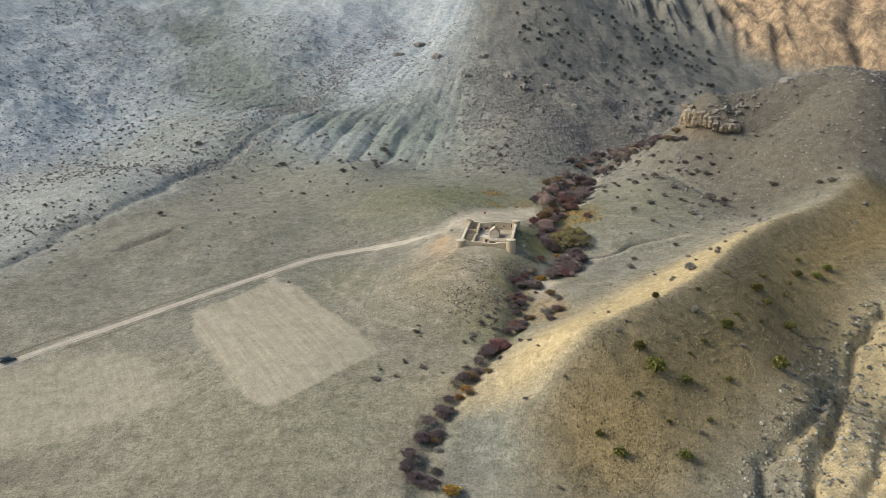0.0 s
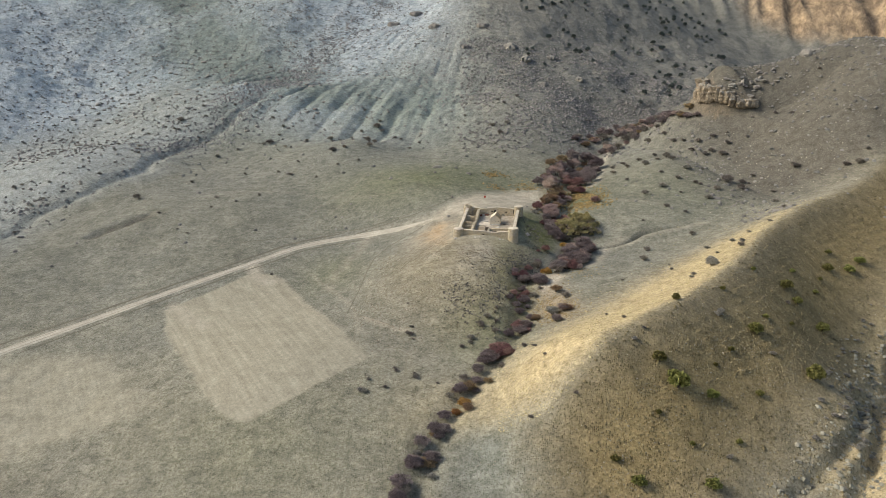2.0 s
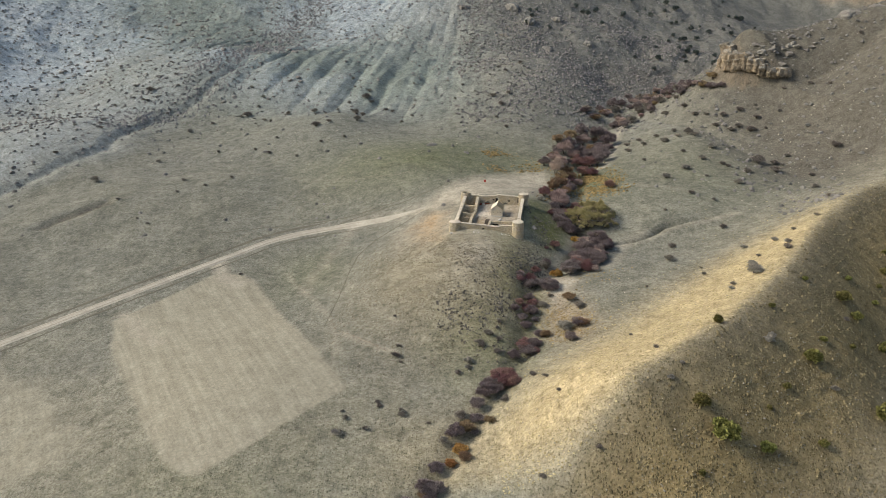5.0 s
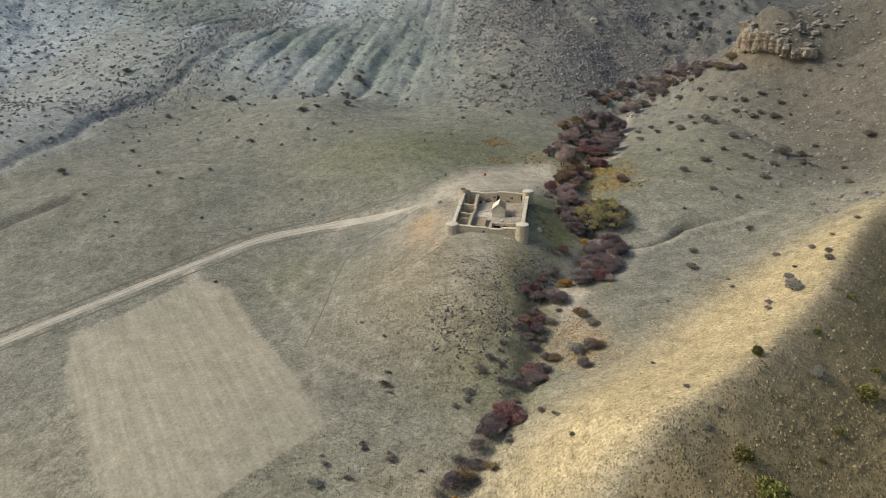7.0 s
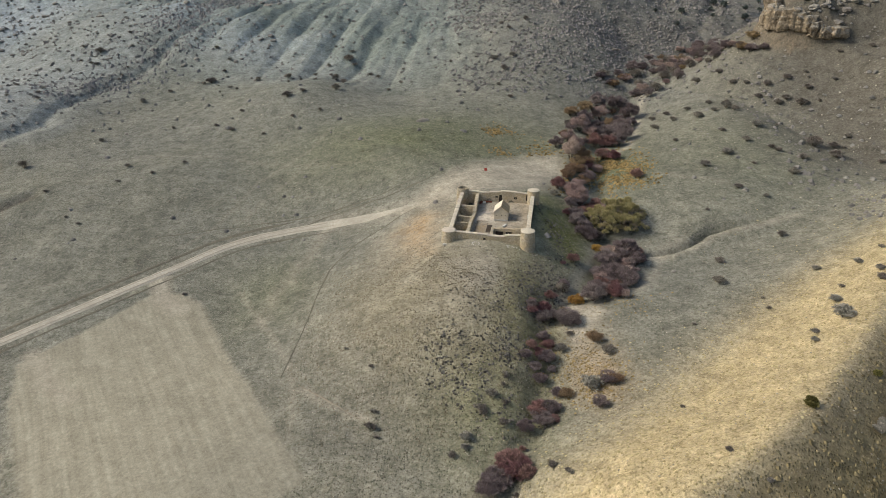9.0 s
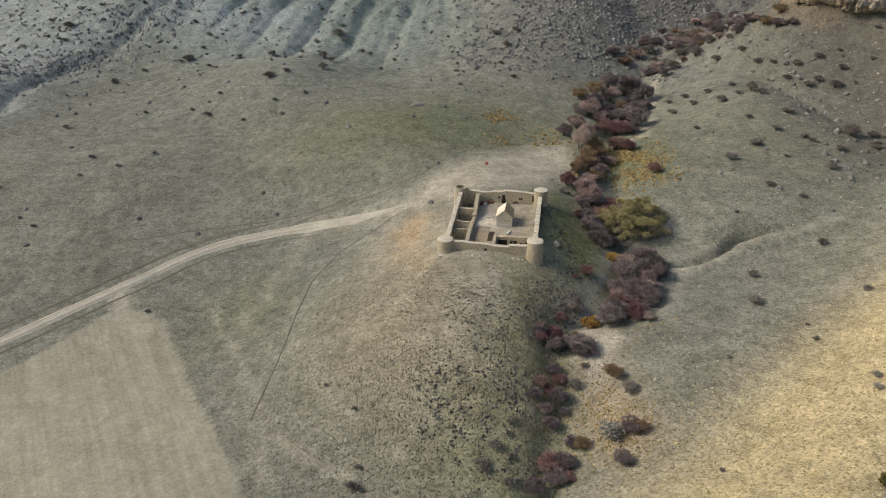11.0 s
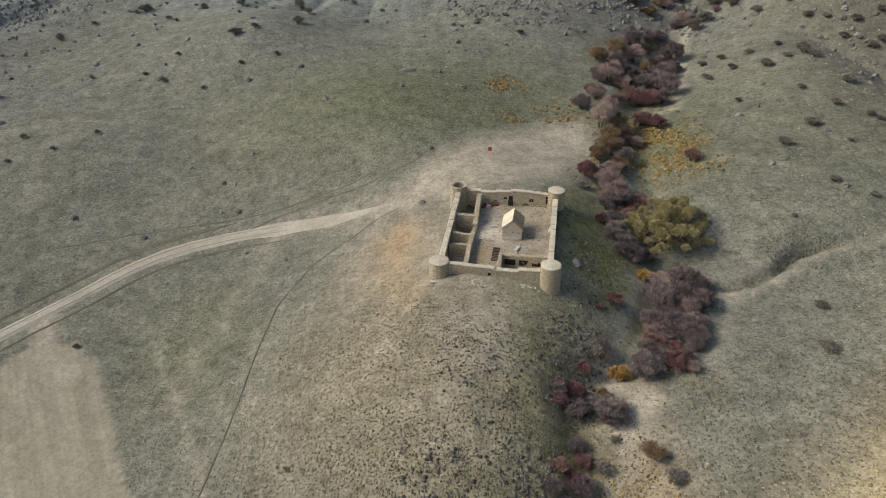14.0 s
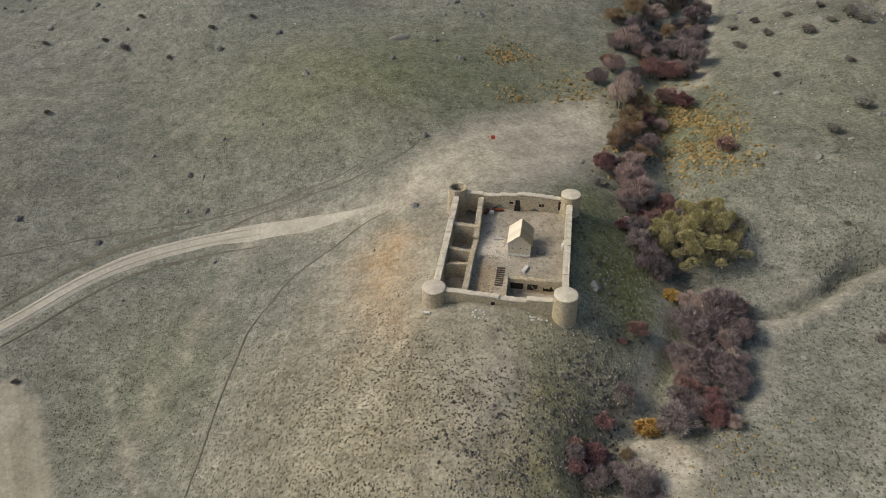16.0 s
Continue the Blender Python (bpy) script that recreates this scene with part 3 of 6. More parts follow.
steep = mountain_part(X, Y)
wob = 1.6 * bumps(X, Y, 6, 61)
SUNLIT_STRAW_END = 208
TRACKS = ([(-65.9, 242.7), (-60.0, 253.8), (-53.5, 276.9), (-40.1, 292.1), (-35.8, 305.4)], [(-53.0, 256.6), (-48.8, 269.6), (-37.2, 285.6)], [(-94.0, 295.8), (-67.0, 291.2), (-27.9, 279.3), (-12.0, 277.0)])
cover = {
    "cover_a": (
        np.maximum(inside(X + wob * 0.25, Y + wob * 0.25, FIELD, 0.7), 0.75 * inside(X + wob, Y + wob, FIELD_WEST, 6)),
        np.clip(
            0.95 * inside(X + wob, Y + wob, PLAZA, 7)
            + 0.22 * near_line(X + wob, Y + wob, ROAD_LINE, 5, 4)
            + 0.22 * near_line(X + wob, Y + wob, ROAD_LINE[11:], 9, 8)
            + 0.55 * inside(X + wob, Y + wob, [(3, 216), (10.5, 218.5), (13, 213.5), (11, 206), (6, 203.5), (2, 209)], 4)
            + 0.85 * near_line(X + 0.5 * wob, Y, [(76, 350), (69.7, 329), (62, 303.8), (57.3, 293.4), (52, 290)], 2.4, 3)
            + 0.28 * inside(X + wob, Y + wob, [(-3, 222), (18, 219), (20, 240), (22, 249), (1, 251)], 5)
            + 0.4 * np.exp(-(((X + 7) / 10) ** 2) - ((Y - 234) / 18) ** 2)
            + 0.4 * np.exp(-(((X - 4) / 16) ** 2) - ((Y - 204) / 16) ** 2) * np.clip(0.6 + bumps(X, Y, 6, 64), 0, 1)
            + 0.8 * near_line(X + wob, Y, [(-82, 201), (-76, 192), (-69, 186)], 3, 3)
            + 0.9 * near_line(X, Y, [(-66, 228), (-63, 221), (-58, 217)], 4, 3)
            + 0.5 * near_line(X + 0.4 * wob, Y, [(-24, 172), (-25, 180), (-28, 192), (-36, 207), (-46, 224)], 0.7, 1)
            + 0.6 * near_line(X + 0.4 * wob, Y, [(-25, 184), (-17, 178), (-11, 175)], 1.0, 1)
            + 0.6 * near_line(X + 0.5 * wob, Y, [(37.9, 235.5), (36.5, 229.6), (33.9, 223.8), (31.3, 219.5), (29.4, 215.7), (27.4, 212.9), (25.4, 209.7)], 2.2, 2)
            + 0.85 * inside(X + 0.6 * wob, Y + 0.6 * wob, [(26.5, 207.6), (29.3, 208.1), (32.9, 206.6), (33.4, 203.2), (30.6, 199.7), (28, 192), (26, 195)], 3)
            + 0.32 * near_line(X + 0.5 * wob, Y, [(-29.5, 250.3), (-33.5, 234.7), (-36.9, 222.2), (-37.7, 208.8)], 3.5, 3)
            + 0.35 * near_line(X, Y, [(-10, 249.9), (1.4, 251.6), (12.9, 258.5), (25.2, 262)], 2.5, 2)
            + 0.55 * near_line(X - 0.9 + 0.5 * wob, Y + 2.8, RAVINE[1:8], 1.6, 2)
            + 0.4 * near_line(X, Y, [(59.2, 263.6), (64.8, 258.3), (71.3, 255.9), (75.5, 252.6)], 1.0, 1.5)
            + 0.5 * near_line(X + wob, Y, [(57, 233), (51, 229), (48.5, 221), (44, 213), (38, 209)], 2.2, 3)
            + 0.3 * near_line(X, Y, TRACKS[0], 0.7, 1.2) + 0.3 * near_line(X, Y, TRACKS[1], 0.7, 1.2) + 0.3 * near_line(X, Y, TRACKS[2], 0.7, 1.2)
            + 0.45 * inside(X + wob, Y, [(25, 178), (32, 190), (36, 204), (27, 208), (24, 196)], 6),
            0, 1),
        np.clip(
            0.85 * np.exp(-(((X + 2) / 46) ** 2) - ((Y - 292) / 24) ** 2)
            + 1.0 * np.exp(-(((X - 51) / 8) ** 2) - ((Y - 274) / 16) ** 2)
            + 0.35 * np.exp(-(((X - 88) / 30) ** 2) - ((Y - 268) / 30) ** 2)
            + 0.9 * np.exp(-(((X - 29) / 7) ** 2) - ((Y - 238) / 16) ** 2)
            + 0.6 * np.exp(-(((X - 8) / 10) ** 2) - ((Y - 176) / 14) ** 2)
            + 0.35 * np.exp(-(((X + 40) / 30) ** 2) - ((Y - 132) / 20) ** 2)
            + 0.45 * np.exp(-(((X + 38) / 10) ** 2) - ((Y - 222) / 18) ** 2),
            0, 1)),
    "cover_b": (
        np.clip((0.75 * inside(X + wob, Y + wob, [(-1, 244), (-4.8, 244.5), (-8.6, 239), (-9, 231.9), (-6.5, 219.5), (-3, 221), (-2.8, 230), (-1, 238)], 8) + 0.3 * inside(X + wob, Y + wob, [(2.4, 246), (-4, 247), (-13, 238), (-12, 228), (-8, 216), (-2, 219), (-1.5, 227), (1.5, 237)], 10)) * np.clip(0.8 + 0.8 * bumps(X, Y, 5, 66), 0.1, 1) + 0.7 * np.exp(-(((X - 29) / 5) ** 2) - ((Y - 184) / 9) ** 2), 0, 1),
        np.clip(np.exp(-(((330 - np.hypot(X - 30, Y - 640) - 85) / 55) ** 2)) * np.clip((-0.02 - np.arctan2(X - 30, 640 - Y)) / 0.15, 0, 1) * np.clip(0.85 + 0.9 * bumps(X, Y, 30, 71), 0, 1)
            + 0.5 * np.exp(-(((X - 10) / 9) ** 2) - ((Y - 125) / 15) ** 2) * np.clip(0.8 + bumps(X, Y, 8, 72), 0, 1), 0, 1),
        # straw mask: real dry grass, plus the sunlit patch painted up to the crest
        np.clip(np.exp(-((line_distance(X + 9, Y - 4, SPUR)[0] / 15) ** 2)) * spur_west(X + wob, Y + wob, 5) * 1.25 * np.clip((Y - 122) / 28, 0, 1) * np.clip((SUNLIT_STRAW_END - Y + 0.55 * (X - 60)) / 22, 0.12, 1) + 1.0 * np.exp(-(((X - 98 - 0.7 * (Y - 130)) / 22) ** 2)) * np.clip((200 - Y) / 20, 0, 1) * np.clip((X - 68) / 8, 0, 1) + 0.42 * np.exp(-(((X - 3) / 20) ** 2) - ((Y - 203) / 24) ** 2) + 0.11 * np.clip((215 - Y) / 60, 0, 1) * np.clip((10 - X) / 20, 0, 1) + 0.55 * np.exp(-((line_distance(X - 17, Y + 12, SPUR)[0] / 16) ** 2)) * np.clip(0.5 + bumps(X, Y, 9, 69), 0, 1) , 0, 1)),
    "cover_d": (
        np.clip(0.5 + 0.7 * steep * np.where(-0.75 * X + 0.66 * Y > 385, 0.55 * bumps(0.66 * X + 0.75 * Y, 0.06 * (0.66 * Y - 0.75 * X), 5, 76, 4), bumps(np.arctan2(X - 30, 640 - Y) * 330, np.hypot(X - 30, Y - 640) * 0.07, 5, 75, 4)), 0, 1),
        np.clip(1.1 * np.exp(-(((X - 29 + 0.16 * (Y - 236)) / 6) ** 2) - ((Y - 236) / 17) ** 2) + 1.0 * np.exp(-(((X - 18) / 6) ** 2) - ((Y - 204) / 20) ** 2) + 0.35 * np.exp(-(((X - 11) / 9) ** 2) - ((Y - 180) / 18) ** 2) + 0.08 * np.exp(-(((X - 2) / 34) ** 2) - ((Y - 294) / 18) ** 2), 0, 1) * np.clip(0.85 + 0.6 * bumps(X, Y, 5, 68), 0, 1),
        # brown stops at the crest, so colour sharpens the lit and shaded sides
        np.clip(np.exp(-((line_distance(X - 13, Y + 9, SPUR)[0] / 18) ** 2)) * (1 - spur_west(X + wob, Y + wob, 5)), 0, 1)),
    "cover_c": (
        np.clip(np.clip((0.45 * X + 0.9 * Y - 648) / 12, 0, 1) * np.clip((X - 225) / 25, 0, 1) + 0.35 * np.clip(1.5 - np.abs(outcrop(X, Y) - 0.5) * 1.6, 0, 1) * np.clip((135 - X) / 20, 0, 1), 0, 1),
        # scrub mask, also painting shade on the spur's far side and eastern hills
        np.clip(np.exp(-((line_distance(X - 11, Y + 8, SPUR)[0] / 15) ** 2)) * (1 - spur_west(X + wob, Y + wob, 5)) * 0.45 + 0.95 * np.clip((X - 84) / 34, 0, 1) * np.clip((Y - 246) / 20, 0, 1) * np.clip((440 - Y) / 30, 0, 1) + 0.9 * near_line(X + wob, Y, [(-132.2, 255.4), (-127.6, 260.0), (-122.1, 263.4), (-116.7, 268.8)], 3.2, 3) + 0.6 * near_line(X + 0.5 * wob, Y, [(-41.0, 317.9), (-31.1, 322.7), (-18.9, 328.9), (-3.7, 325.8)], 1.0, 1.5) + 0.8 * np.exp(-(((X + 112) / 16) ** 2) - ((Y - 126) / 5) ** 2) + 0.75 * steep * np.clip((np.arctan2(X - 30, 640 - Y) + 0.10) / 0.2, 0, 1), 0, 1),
        # scree mask, strongest to the west where its colour carries haze
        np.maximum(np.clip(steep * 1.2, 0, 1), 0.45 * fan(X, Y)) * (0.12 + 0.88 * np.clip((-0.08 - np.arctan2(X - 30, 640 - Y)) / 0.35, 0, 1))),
}
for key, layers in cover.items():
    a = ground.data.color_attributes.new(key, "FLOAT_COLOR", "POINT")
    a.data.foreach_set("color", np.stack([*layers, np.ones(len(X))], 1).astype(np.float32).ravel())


def at_ground(x, y, sink=0.0):
    """A place on the ground sheet, met between its grid lines."""
    i, j = min(max(int(np.searchsorted(gx, x)) - 1, 0), len(gx) - 2), min(max(int(np.searchsorted(gy, y)) - 1, 0), len(gy) - 2)
    u, v = (x - gx[i]) / (gx[i + 1] - gx[i]), (y - gy[j]) / (gy[j + 1] - gy[j])
    a, b = SHEET[j, i] * (1 - u) + SHEET[j, i + 1] * u, SHEET[j + 1, i] * (1 - u) + SHEET[j + 1, i + 1] * u
    return Vector((x, y, float(a * (1 - v) + b * v) - sink))


def offset_line(line, d):
    out = []
    for i, p in enumerate(line):
        a, b = line[max(i - 1, 0)], line[min(i + 1, len(line) - 1)]
        q = math.hypot(b[0] - a[0], b[1] - a[1])
        out.append((p[0] - (b[1] - a[1]) / q * d, p[1] + (b[0] - a[0]) / q * d))
    return out


def strip(line, width, lift, step=1.5, across=7, crown=0.08, waver=0.25):
    """A sheet of the given width laid along a line on the land."""
    pts = [Vector(p) for p in line]
    dense = []
    for i in range(len(pts) - 1):
        p0, p1, p2, p3 = pts[max(i - 1, 0)], pts[i], pts[i + 1], pts[min(i + 2, len(pts) - 1)]
        n = max(2, int((p2 - p1).length / step))
        for j in range(n):
            t = j / n
            dense.append(0.5 * (2 * p1 + (p2 - p0) * t + (2 * p0 - 5 * p1 + 4 * p2 - p3) * t * t + (3 * p1 - p0 - 3 * p2 + p3) * t**3))
    dense.append(pts[-1])
    d = np.array([tuple(p) for p in dense])
    way = np.gradient(d, axis=0)
    way /= np.linalg.norm(way, axis=1)[:, None]
    side = np.stack([way[:, 1], -way[:, 0]], 1)
    s = np.linspace(-1, 1, across)
    edge = (1 + waver * bumps(np.arange(len(d)) * step, np.zeros(len(d)), 7, 81)) * np.clip((len(d) - np.arange(len(d))) / 8, 0.15, 1) * np.clip((np.arange(len(d)) + 1) / 8, 0.15, 1)
    p = d[:, None] + side[:, None] * (s[None, :, None] * width / 2 * edge[:, None, None])
    z = height(p[..., 0].ravel(), p[..., 1].ravel()).reshape(p.shape[:2]) + lift + crown * (1 - s**2)[None] - 0.25 * (np.abs(s) == 1)
    return np.concatenate([p, z[..., None]], 2).reshape(-1, 3), grid_faces(len(d), across)


road = new("road", mesh_of("road", *strip(offset_line(ROAD_LINE[:-3], -0.35), 3.8, 0.12, crown=0.03), ROAD, True))
tagged(road, "pale gravel track winding up to the ruined fort", "road", kind="structure")

WHEEL = simple("packed_gravel", (0.29, 0.262, 0.205), (0.41, 0.375, 0.30), 0.6, bump=0.4, vary=0)
TURF = simple("dull_olive_earth", (0.125, 0.116, 0.084), (0.21, 0.194, 0.146), 0.6, bump=0.6, vary=0)
DUST = simple("pale_trodden_earth", (0.245, 0.212, 0.152), (0.34, 0.30, 0.225), 0.6, bump=0.4, vary=0)


def track(name, line, width, mat, label, lift=0.05):
    ob = new(name, mesh_of(name, *strip(line, width, lift, 1.0, 5, 0.02, 0.6), mat, True))
    tagged(ob, label, "track", kind="structure")


track("ditch", offset_line(ROAD_LINE[:11], 3.7), 1.9, TURF, "dark drainage ditch above the gravel track")
track("ditch", offset_line(ROAD_LINE[3:12], -3.9), 1.0, TURF, "dark earth rut below the gravel track")
KNOLL_RUT = [(-29, 188), (-27.6, 200), (-26.9, 209), (-26.7, 216.7), (-26.2, 224), (-25.6, 229.7), (-23.4, 235), (-21.2, 239.6), (-18.7, 242.2), (-14.8, 244.6), (-9.9, 248.3), (-5, 249.8)]
for line, width, mat, label in (
        ([(-40, 250.5), (-31, 256), (-21, 258.5), (-12, 260.5), (-4, 264), (0, 268)], 0.8, TURF, "dark rut across the meadow"),
        ([(-75, 247), (-55, 254), (-35, 257.5), (-18, 261), (-6, 266)], 0.6, TURF, "narrow path across the meadow"),
        (KNOLL_RUT, 0.6, TURF, "faint wheel rut round the knoll"),
        ([(-25, 185), (-18, 179.5), (-12, 175)], 0.5, DUST, "pale footpath across the slope")):
    track("footpath", line, width, mat, label)
for side in (-0.8, 0.75):
    track("wheel_track", offset_line(ROAD_LINE[:-5], side - 0.35), 0.5, WHEEL, "trodden wheel line on the gravel track", 0.16)

# ---- ruined fort ----
FORT_AT, FORT_TURN, FORT_W, FORT_D = Vector((12.89, 235.04)), radians(-9.2), 17.67, 21.9


def fort(u, v):
    """Fort plan to world: u along the front from its first tower, v towards the back."""
    a, b = u - FORT_W / 2, v - FORT_D / 2
    c, s = math.cos(FORT_TURN), math.sin(FORT_TURN)
    return FORT_AT.x + a * c - b * s, FORT_AT.y + a * s + b * c


def floor_level(u, v):
    """The trodden floor inside the walls, with sunken rooms along one side and a sunken chamber in front."""
    z = 15.92 + 0.045 * v
    room = np.clip((3.9 - u) / 0.5, 0, 1) * 1.5
    chamber = np.clip((np.minimum(np.minimum(u - 9.4, 17.6 - u), np.minimum(v + 1, 4.7 - v))) / 0.4, 0, 1) * 1.5
    trench = np.clip(np.minimum(np.minimum(u - 4.3, 5.6 - u) / 0.4, (9.5 - v) / 0.6), 0, 1) * 0.35
    return z - np.maximum(np.maximum(room, chamber), trench)


def on_floor(u, v, lift=0.0):
    x, y = fort(u, v)
    return Vector((x, y, float(floor_level(np.array([u]), np.array([v]))[0]) + lift))


def thing(name, at, turn=0.0, label="", category="", group=""):
    ob = new(name)
    ob.empty_display_size = 0.5
    ob.matrix_world = Matrix.Translation(at) @ Matrix.Rotation(turn, 4, "Z")
    return tagged(ob, label, category, group)


def part(name, data, parent, mat=None, label="", at=None):
    """One mesh under a thing, from a bmesh or a mesh given in the thing's own space."""
    if isinstance(data, bmesh.types.BMesh):
        me = bpy.data.meshes.new(name)
        data.to_mesh(me)
        data.free()
    else:
        me = data
    if mat and not me.materials:
        me.materials.append(mat)
    ob = new(name, me)
    ob.parent = parent
    if at is not None:
        ob.matrix_basis = at
    return tagged(ob, label)


def block(size, centre=(0, 0, 0), jitter=0.0, bevel=0.0, cuts=0, seed=0):
    """A box with softened, slightly uneven edges."""
    bm = bmesh.new()
    bmesh.ops.create_cube(bm, size=1)
    bmesh.ops.scale(bm, vec=size, verts=bm.verts)
    if cuts:
        bmesh.ops.subdivide_edges(bm, edges=bm.edges[:], cuts=cuts, use_grid_fill=True)
    if bevel:
        bmesh.ops.bevel(bm, geom=bm.edges[:] if not cuts else [e for e in bm.edges if e.calc_face_angle(0) > 0.5], offset=bevel, segments=1, affect="EDGES", profile=0.5)
    r = random.Random(seed)
    for w in bm.verts:
        w.co += Vector((r.uniform(-1, 1), r.uniform(-1, 1), r.uniform(-1, 1))) * jitter + Vector(centre)
    return bm


def masonry(p0, p1, thick, tops, below=0.6, step=0.45, seed=0, rough=0.06):
    """A stone wall between two plan points, standing in the ground, with an uneven top given as (share of length, height)."""
    r = random.Random(seed)
    a, b = Vector(fort(*p0)), Vector(fort(*p1))
    length = (b - a).length
    way = (b - a) / length
    side = Vector((-way.y, way.x))
    n = max(2, int(length / step))
    share, level = zip(*tops)
    rows = 6
    bm = bmesh.new()
    rings = []
    for i in range(n + 1):
        s = i / n
        p = a + way * (s * length)
        zt = float(np.interp(s, share, level)) + r.uniform(-1, 1) * rough
        base = at_ground(p.x, p.y).z - below
        ring = []
        for k, sgn in ((0, 1), (1, -1)):
            for j in range(rows + 1) if sgn > 0 else range(rows, -1, -1):
                z = base + (zt - base) * j / rows
                batter = 0.06 * (1 - j / rows)
                q = p + side * sgn * (thick / 2 + batter) + Vector((r.uniform(-1, 1), r.uniform(-1, 1))) * rough * 0.6
                ring.append(bm.verts.new((q.x, q.y, z + (r.uniform(-1, 1) * rough if j == rows else 0))))
        rings.append(ring)
    m = len(rings[0])
    for i in range(n):
        for j in range(m):
            bm.faces.new((rings[i][j], rings[i + 1][j], rings[i + 1][(j + 1) % m], rings[i][(j + 1) % m]))
    bm.faces.new(rings[0][::-1])
    bm.faces.new(rings[-1])
    bmesh.ops.recalc_face_normals(bm, faces=bm.faces[:])
    return bm


def shift(bm, origin):
    bmesh.ops.translate(bm, verts=bm.verts, vec=-Vector(origin))
    return bm


def tower_mesh(radius, z0, z1, hollow=False, seed=0):
    r = random.Random(seed)
    bm = bmesh.new()
    seg, rows = 28, 9
    outline = [(radius * (1.06 - 0.06 * j / rows), z0 + (z1 - z0) * j / rows) for j in range(rows + 1)]
    if hollow:
        outline += [(radius * 0.98, z1 + 0.1), (radius * 0.70, z1 + 0.06), (radius * 0.66, z1 - 0.8), (radius * 0.62, z1 - 2.4)]
    rings = []
    for j, (q, z) in enumerate(outline):
        ring = []
        for i in range(seg):
            a = 2 * math.pi * i / seg
            w = q + r.uniform(-1, 1) * 0.045
            ring.append(bm.verts.new((w * math.cos(a), w * math.sin(a), z + r.uniform(-1, 1) * (0.08 if j >= rows else 0.02))))
        rings.append(ring)
    for lo, hi in zip(rings, rings[1:]):
        for i in range(seg):
            bm.faces.new((lo[i], lo[(i + 1) % seg], hi[(i + 1) % seg], hi[i]))
    bm.faces.new(rings[-1])
    bm.faces.new(rings[0][::-1])
    return bm


def cap_mesh(radius, thick, seed=0):
    """A weathered round slab of rubble and mortar, a little domed."""
    r = random.Random(seed)
    bm = bmesh.new()
    seg = 28
    top = bm.verts.new((0, 0, thick + 0.10))
    rings = []
    for q, z in ((radius * 1.05, 0.0), (radius * 1.06, thick * 0.7), (radius * 0.97, thick), (radius * 0.5, thick + 0.07)):
        rings.append([bm.verts.new(((q + r.uniform(-1, 1) * 0.05) * math.cos(2 * math.pi * i / seg), (q + r.uniform(-1, 1) * 0.05) * math.sin(2 * math.pi * i / seg), z + r.uniform(-1, 1) * 0.03)) for i in range(seg)])
    for lo, hi in zip(rings, rings[1:]):
        for i in range(seg):
            bm.faces.new((lo[i], lo[(i + 1) % seg], hi[(i + 1) % seg], hi[i]))
    for i in range(seg):
        bm.faces.new((rings[-1][i], rings[-1][(i + 1) % seg], top))
    bm.faces.new(rings[0][::-1])
    for f in bm.faces:
        f.smooth = True
    return bm


base = on_floor(FORT_W / 2, FORT_D / 2)
ruin = thing("ruined_fort", base, 0, "roofless square stone fort with four round corner towers on a knoll", "fort")
front_top = [(0, 17.25), (0.3, 17.05), (0.50, 16.95), (0.51, 16.75), (0.74, 16.7), (0.75, 17.1), (1, 17.2)]
back_top = [(0, 19.25), (0.16, 19.2), (0.17, 19.0), (0.36, 19.1), (0.37, 19.3), (0.5, 19.35), (0.56, 19.7), (0.75, 19.6), (1, 19.3)]
left_top = [(0, 17.1), (0.25, 17.6), (0.5, 18.15), (0.75, 18.75), (1, 19.2)]
right_top = [(0, 17.2), (0.25, 17.7), (0.5, 18.25), (0.75, 18.8), (1, 19.3)]
for seed, (p0, p1, tops) in enumerate((((1.2, 0), (FORT_W - 1.2, 0), front_top), ((1.2, FORT_D), (FORT_W - 1.2, FORT_D), back_top), ((0.1, 1.2), (0.1, FORT_D - 1.2), left_top), ((FORT_W - 0.1, 1.2), (FORT_W - 0.1, FORT_D - 1.2), right_top))):
    part("wall", shift(masonry(p0, p1, 0.82, tops, seed=seed), base), ruin, STONE)
# pale coping slabs along the wall tops, with gaps between them
r = random.Random(5)
for side, (u, tops, starts) in enumerate(((0.1, left_top, (1.4, 4.7, 7.2, 9.9, 11.9, 14.9, 17.0, 18.7)), (FORT_W - 0.1, right_top, (1.4, 5.2, 8.6, 11.2, 12.6, 13.8, 15.2, 16.5, 18.0)))):
    ends = starts[1:] + (20.4,)
    for v0, v1 in zip(starts, ends):
        run = v1 - v0 - 0.05
        mid = (v0 + v1) / 2 - 0.04
        x, y = fort(u, mid)
        lo, hi = (float(np.interp((v - 1.2) / (FORT_D - 2.4), *zip(*tops))) for v in (v0, v1))
        m = Matrix.Translation(Vector((x, y, (lo + hi) / 2 + 0.06)) - base) @ Matrix.Rotation(FORT_TURN, 4, "Z") @ Matrix.Rotation(math.atan2(hi - lo, v1 - v0) * 0.72, 4, "X")
        part("coping_slab", block((0.88, run, 0.16), jitter=0.05, cuts=3, seed=int(v0 * 10) + side), ruin, STONE_PALE, at=m)
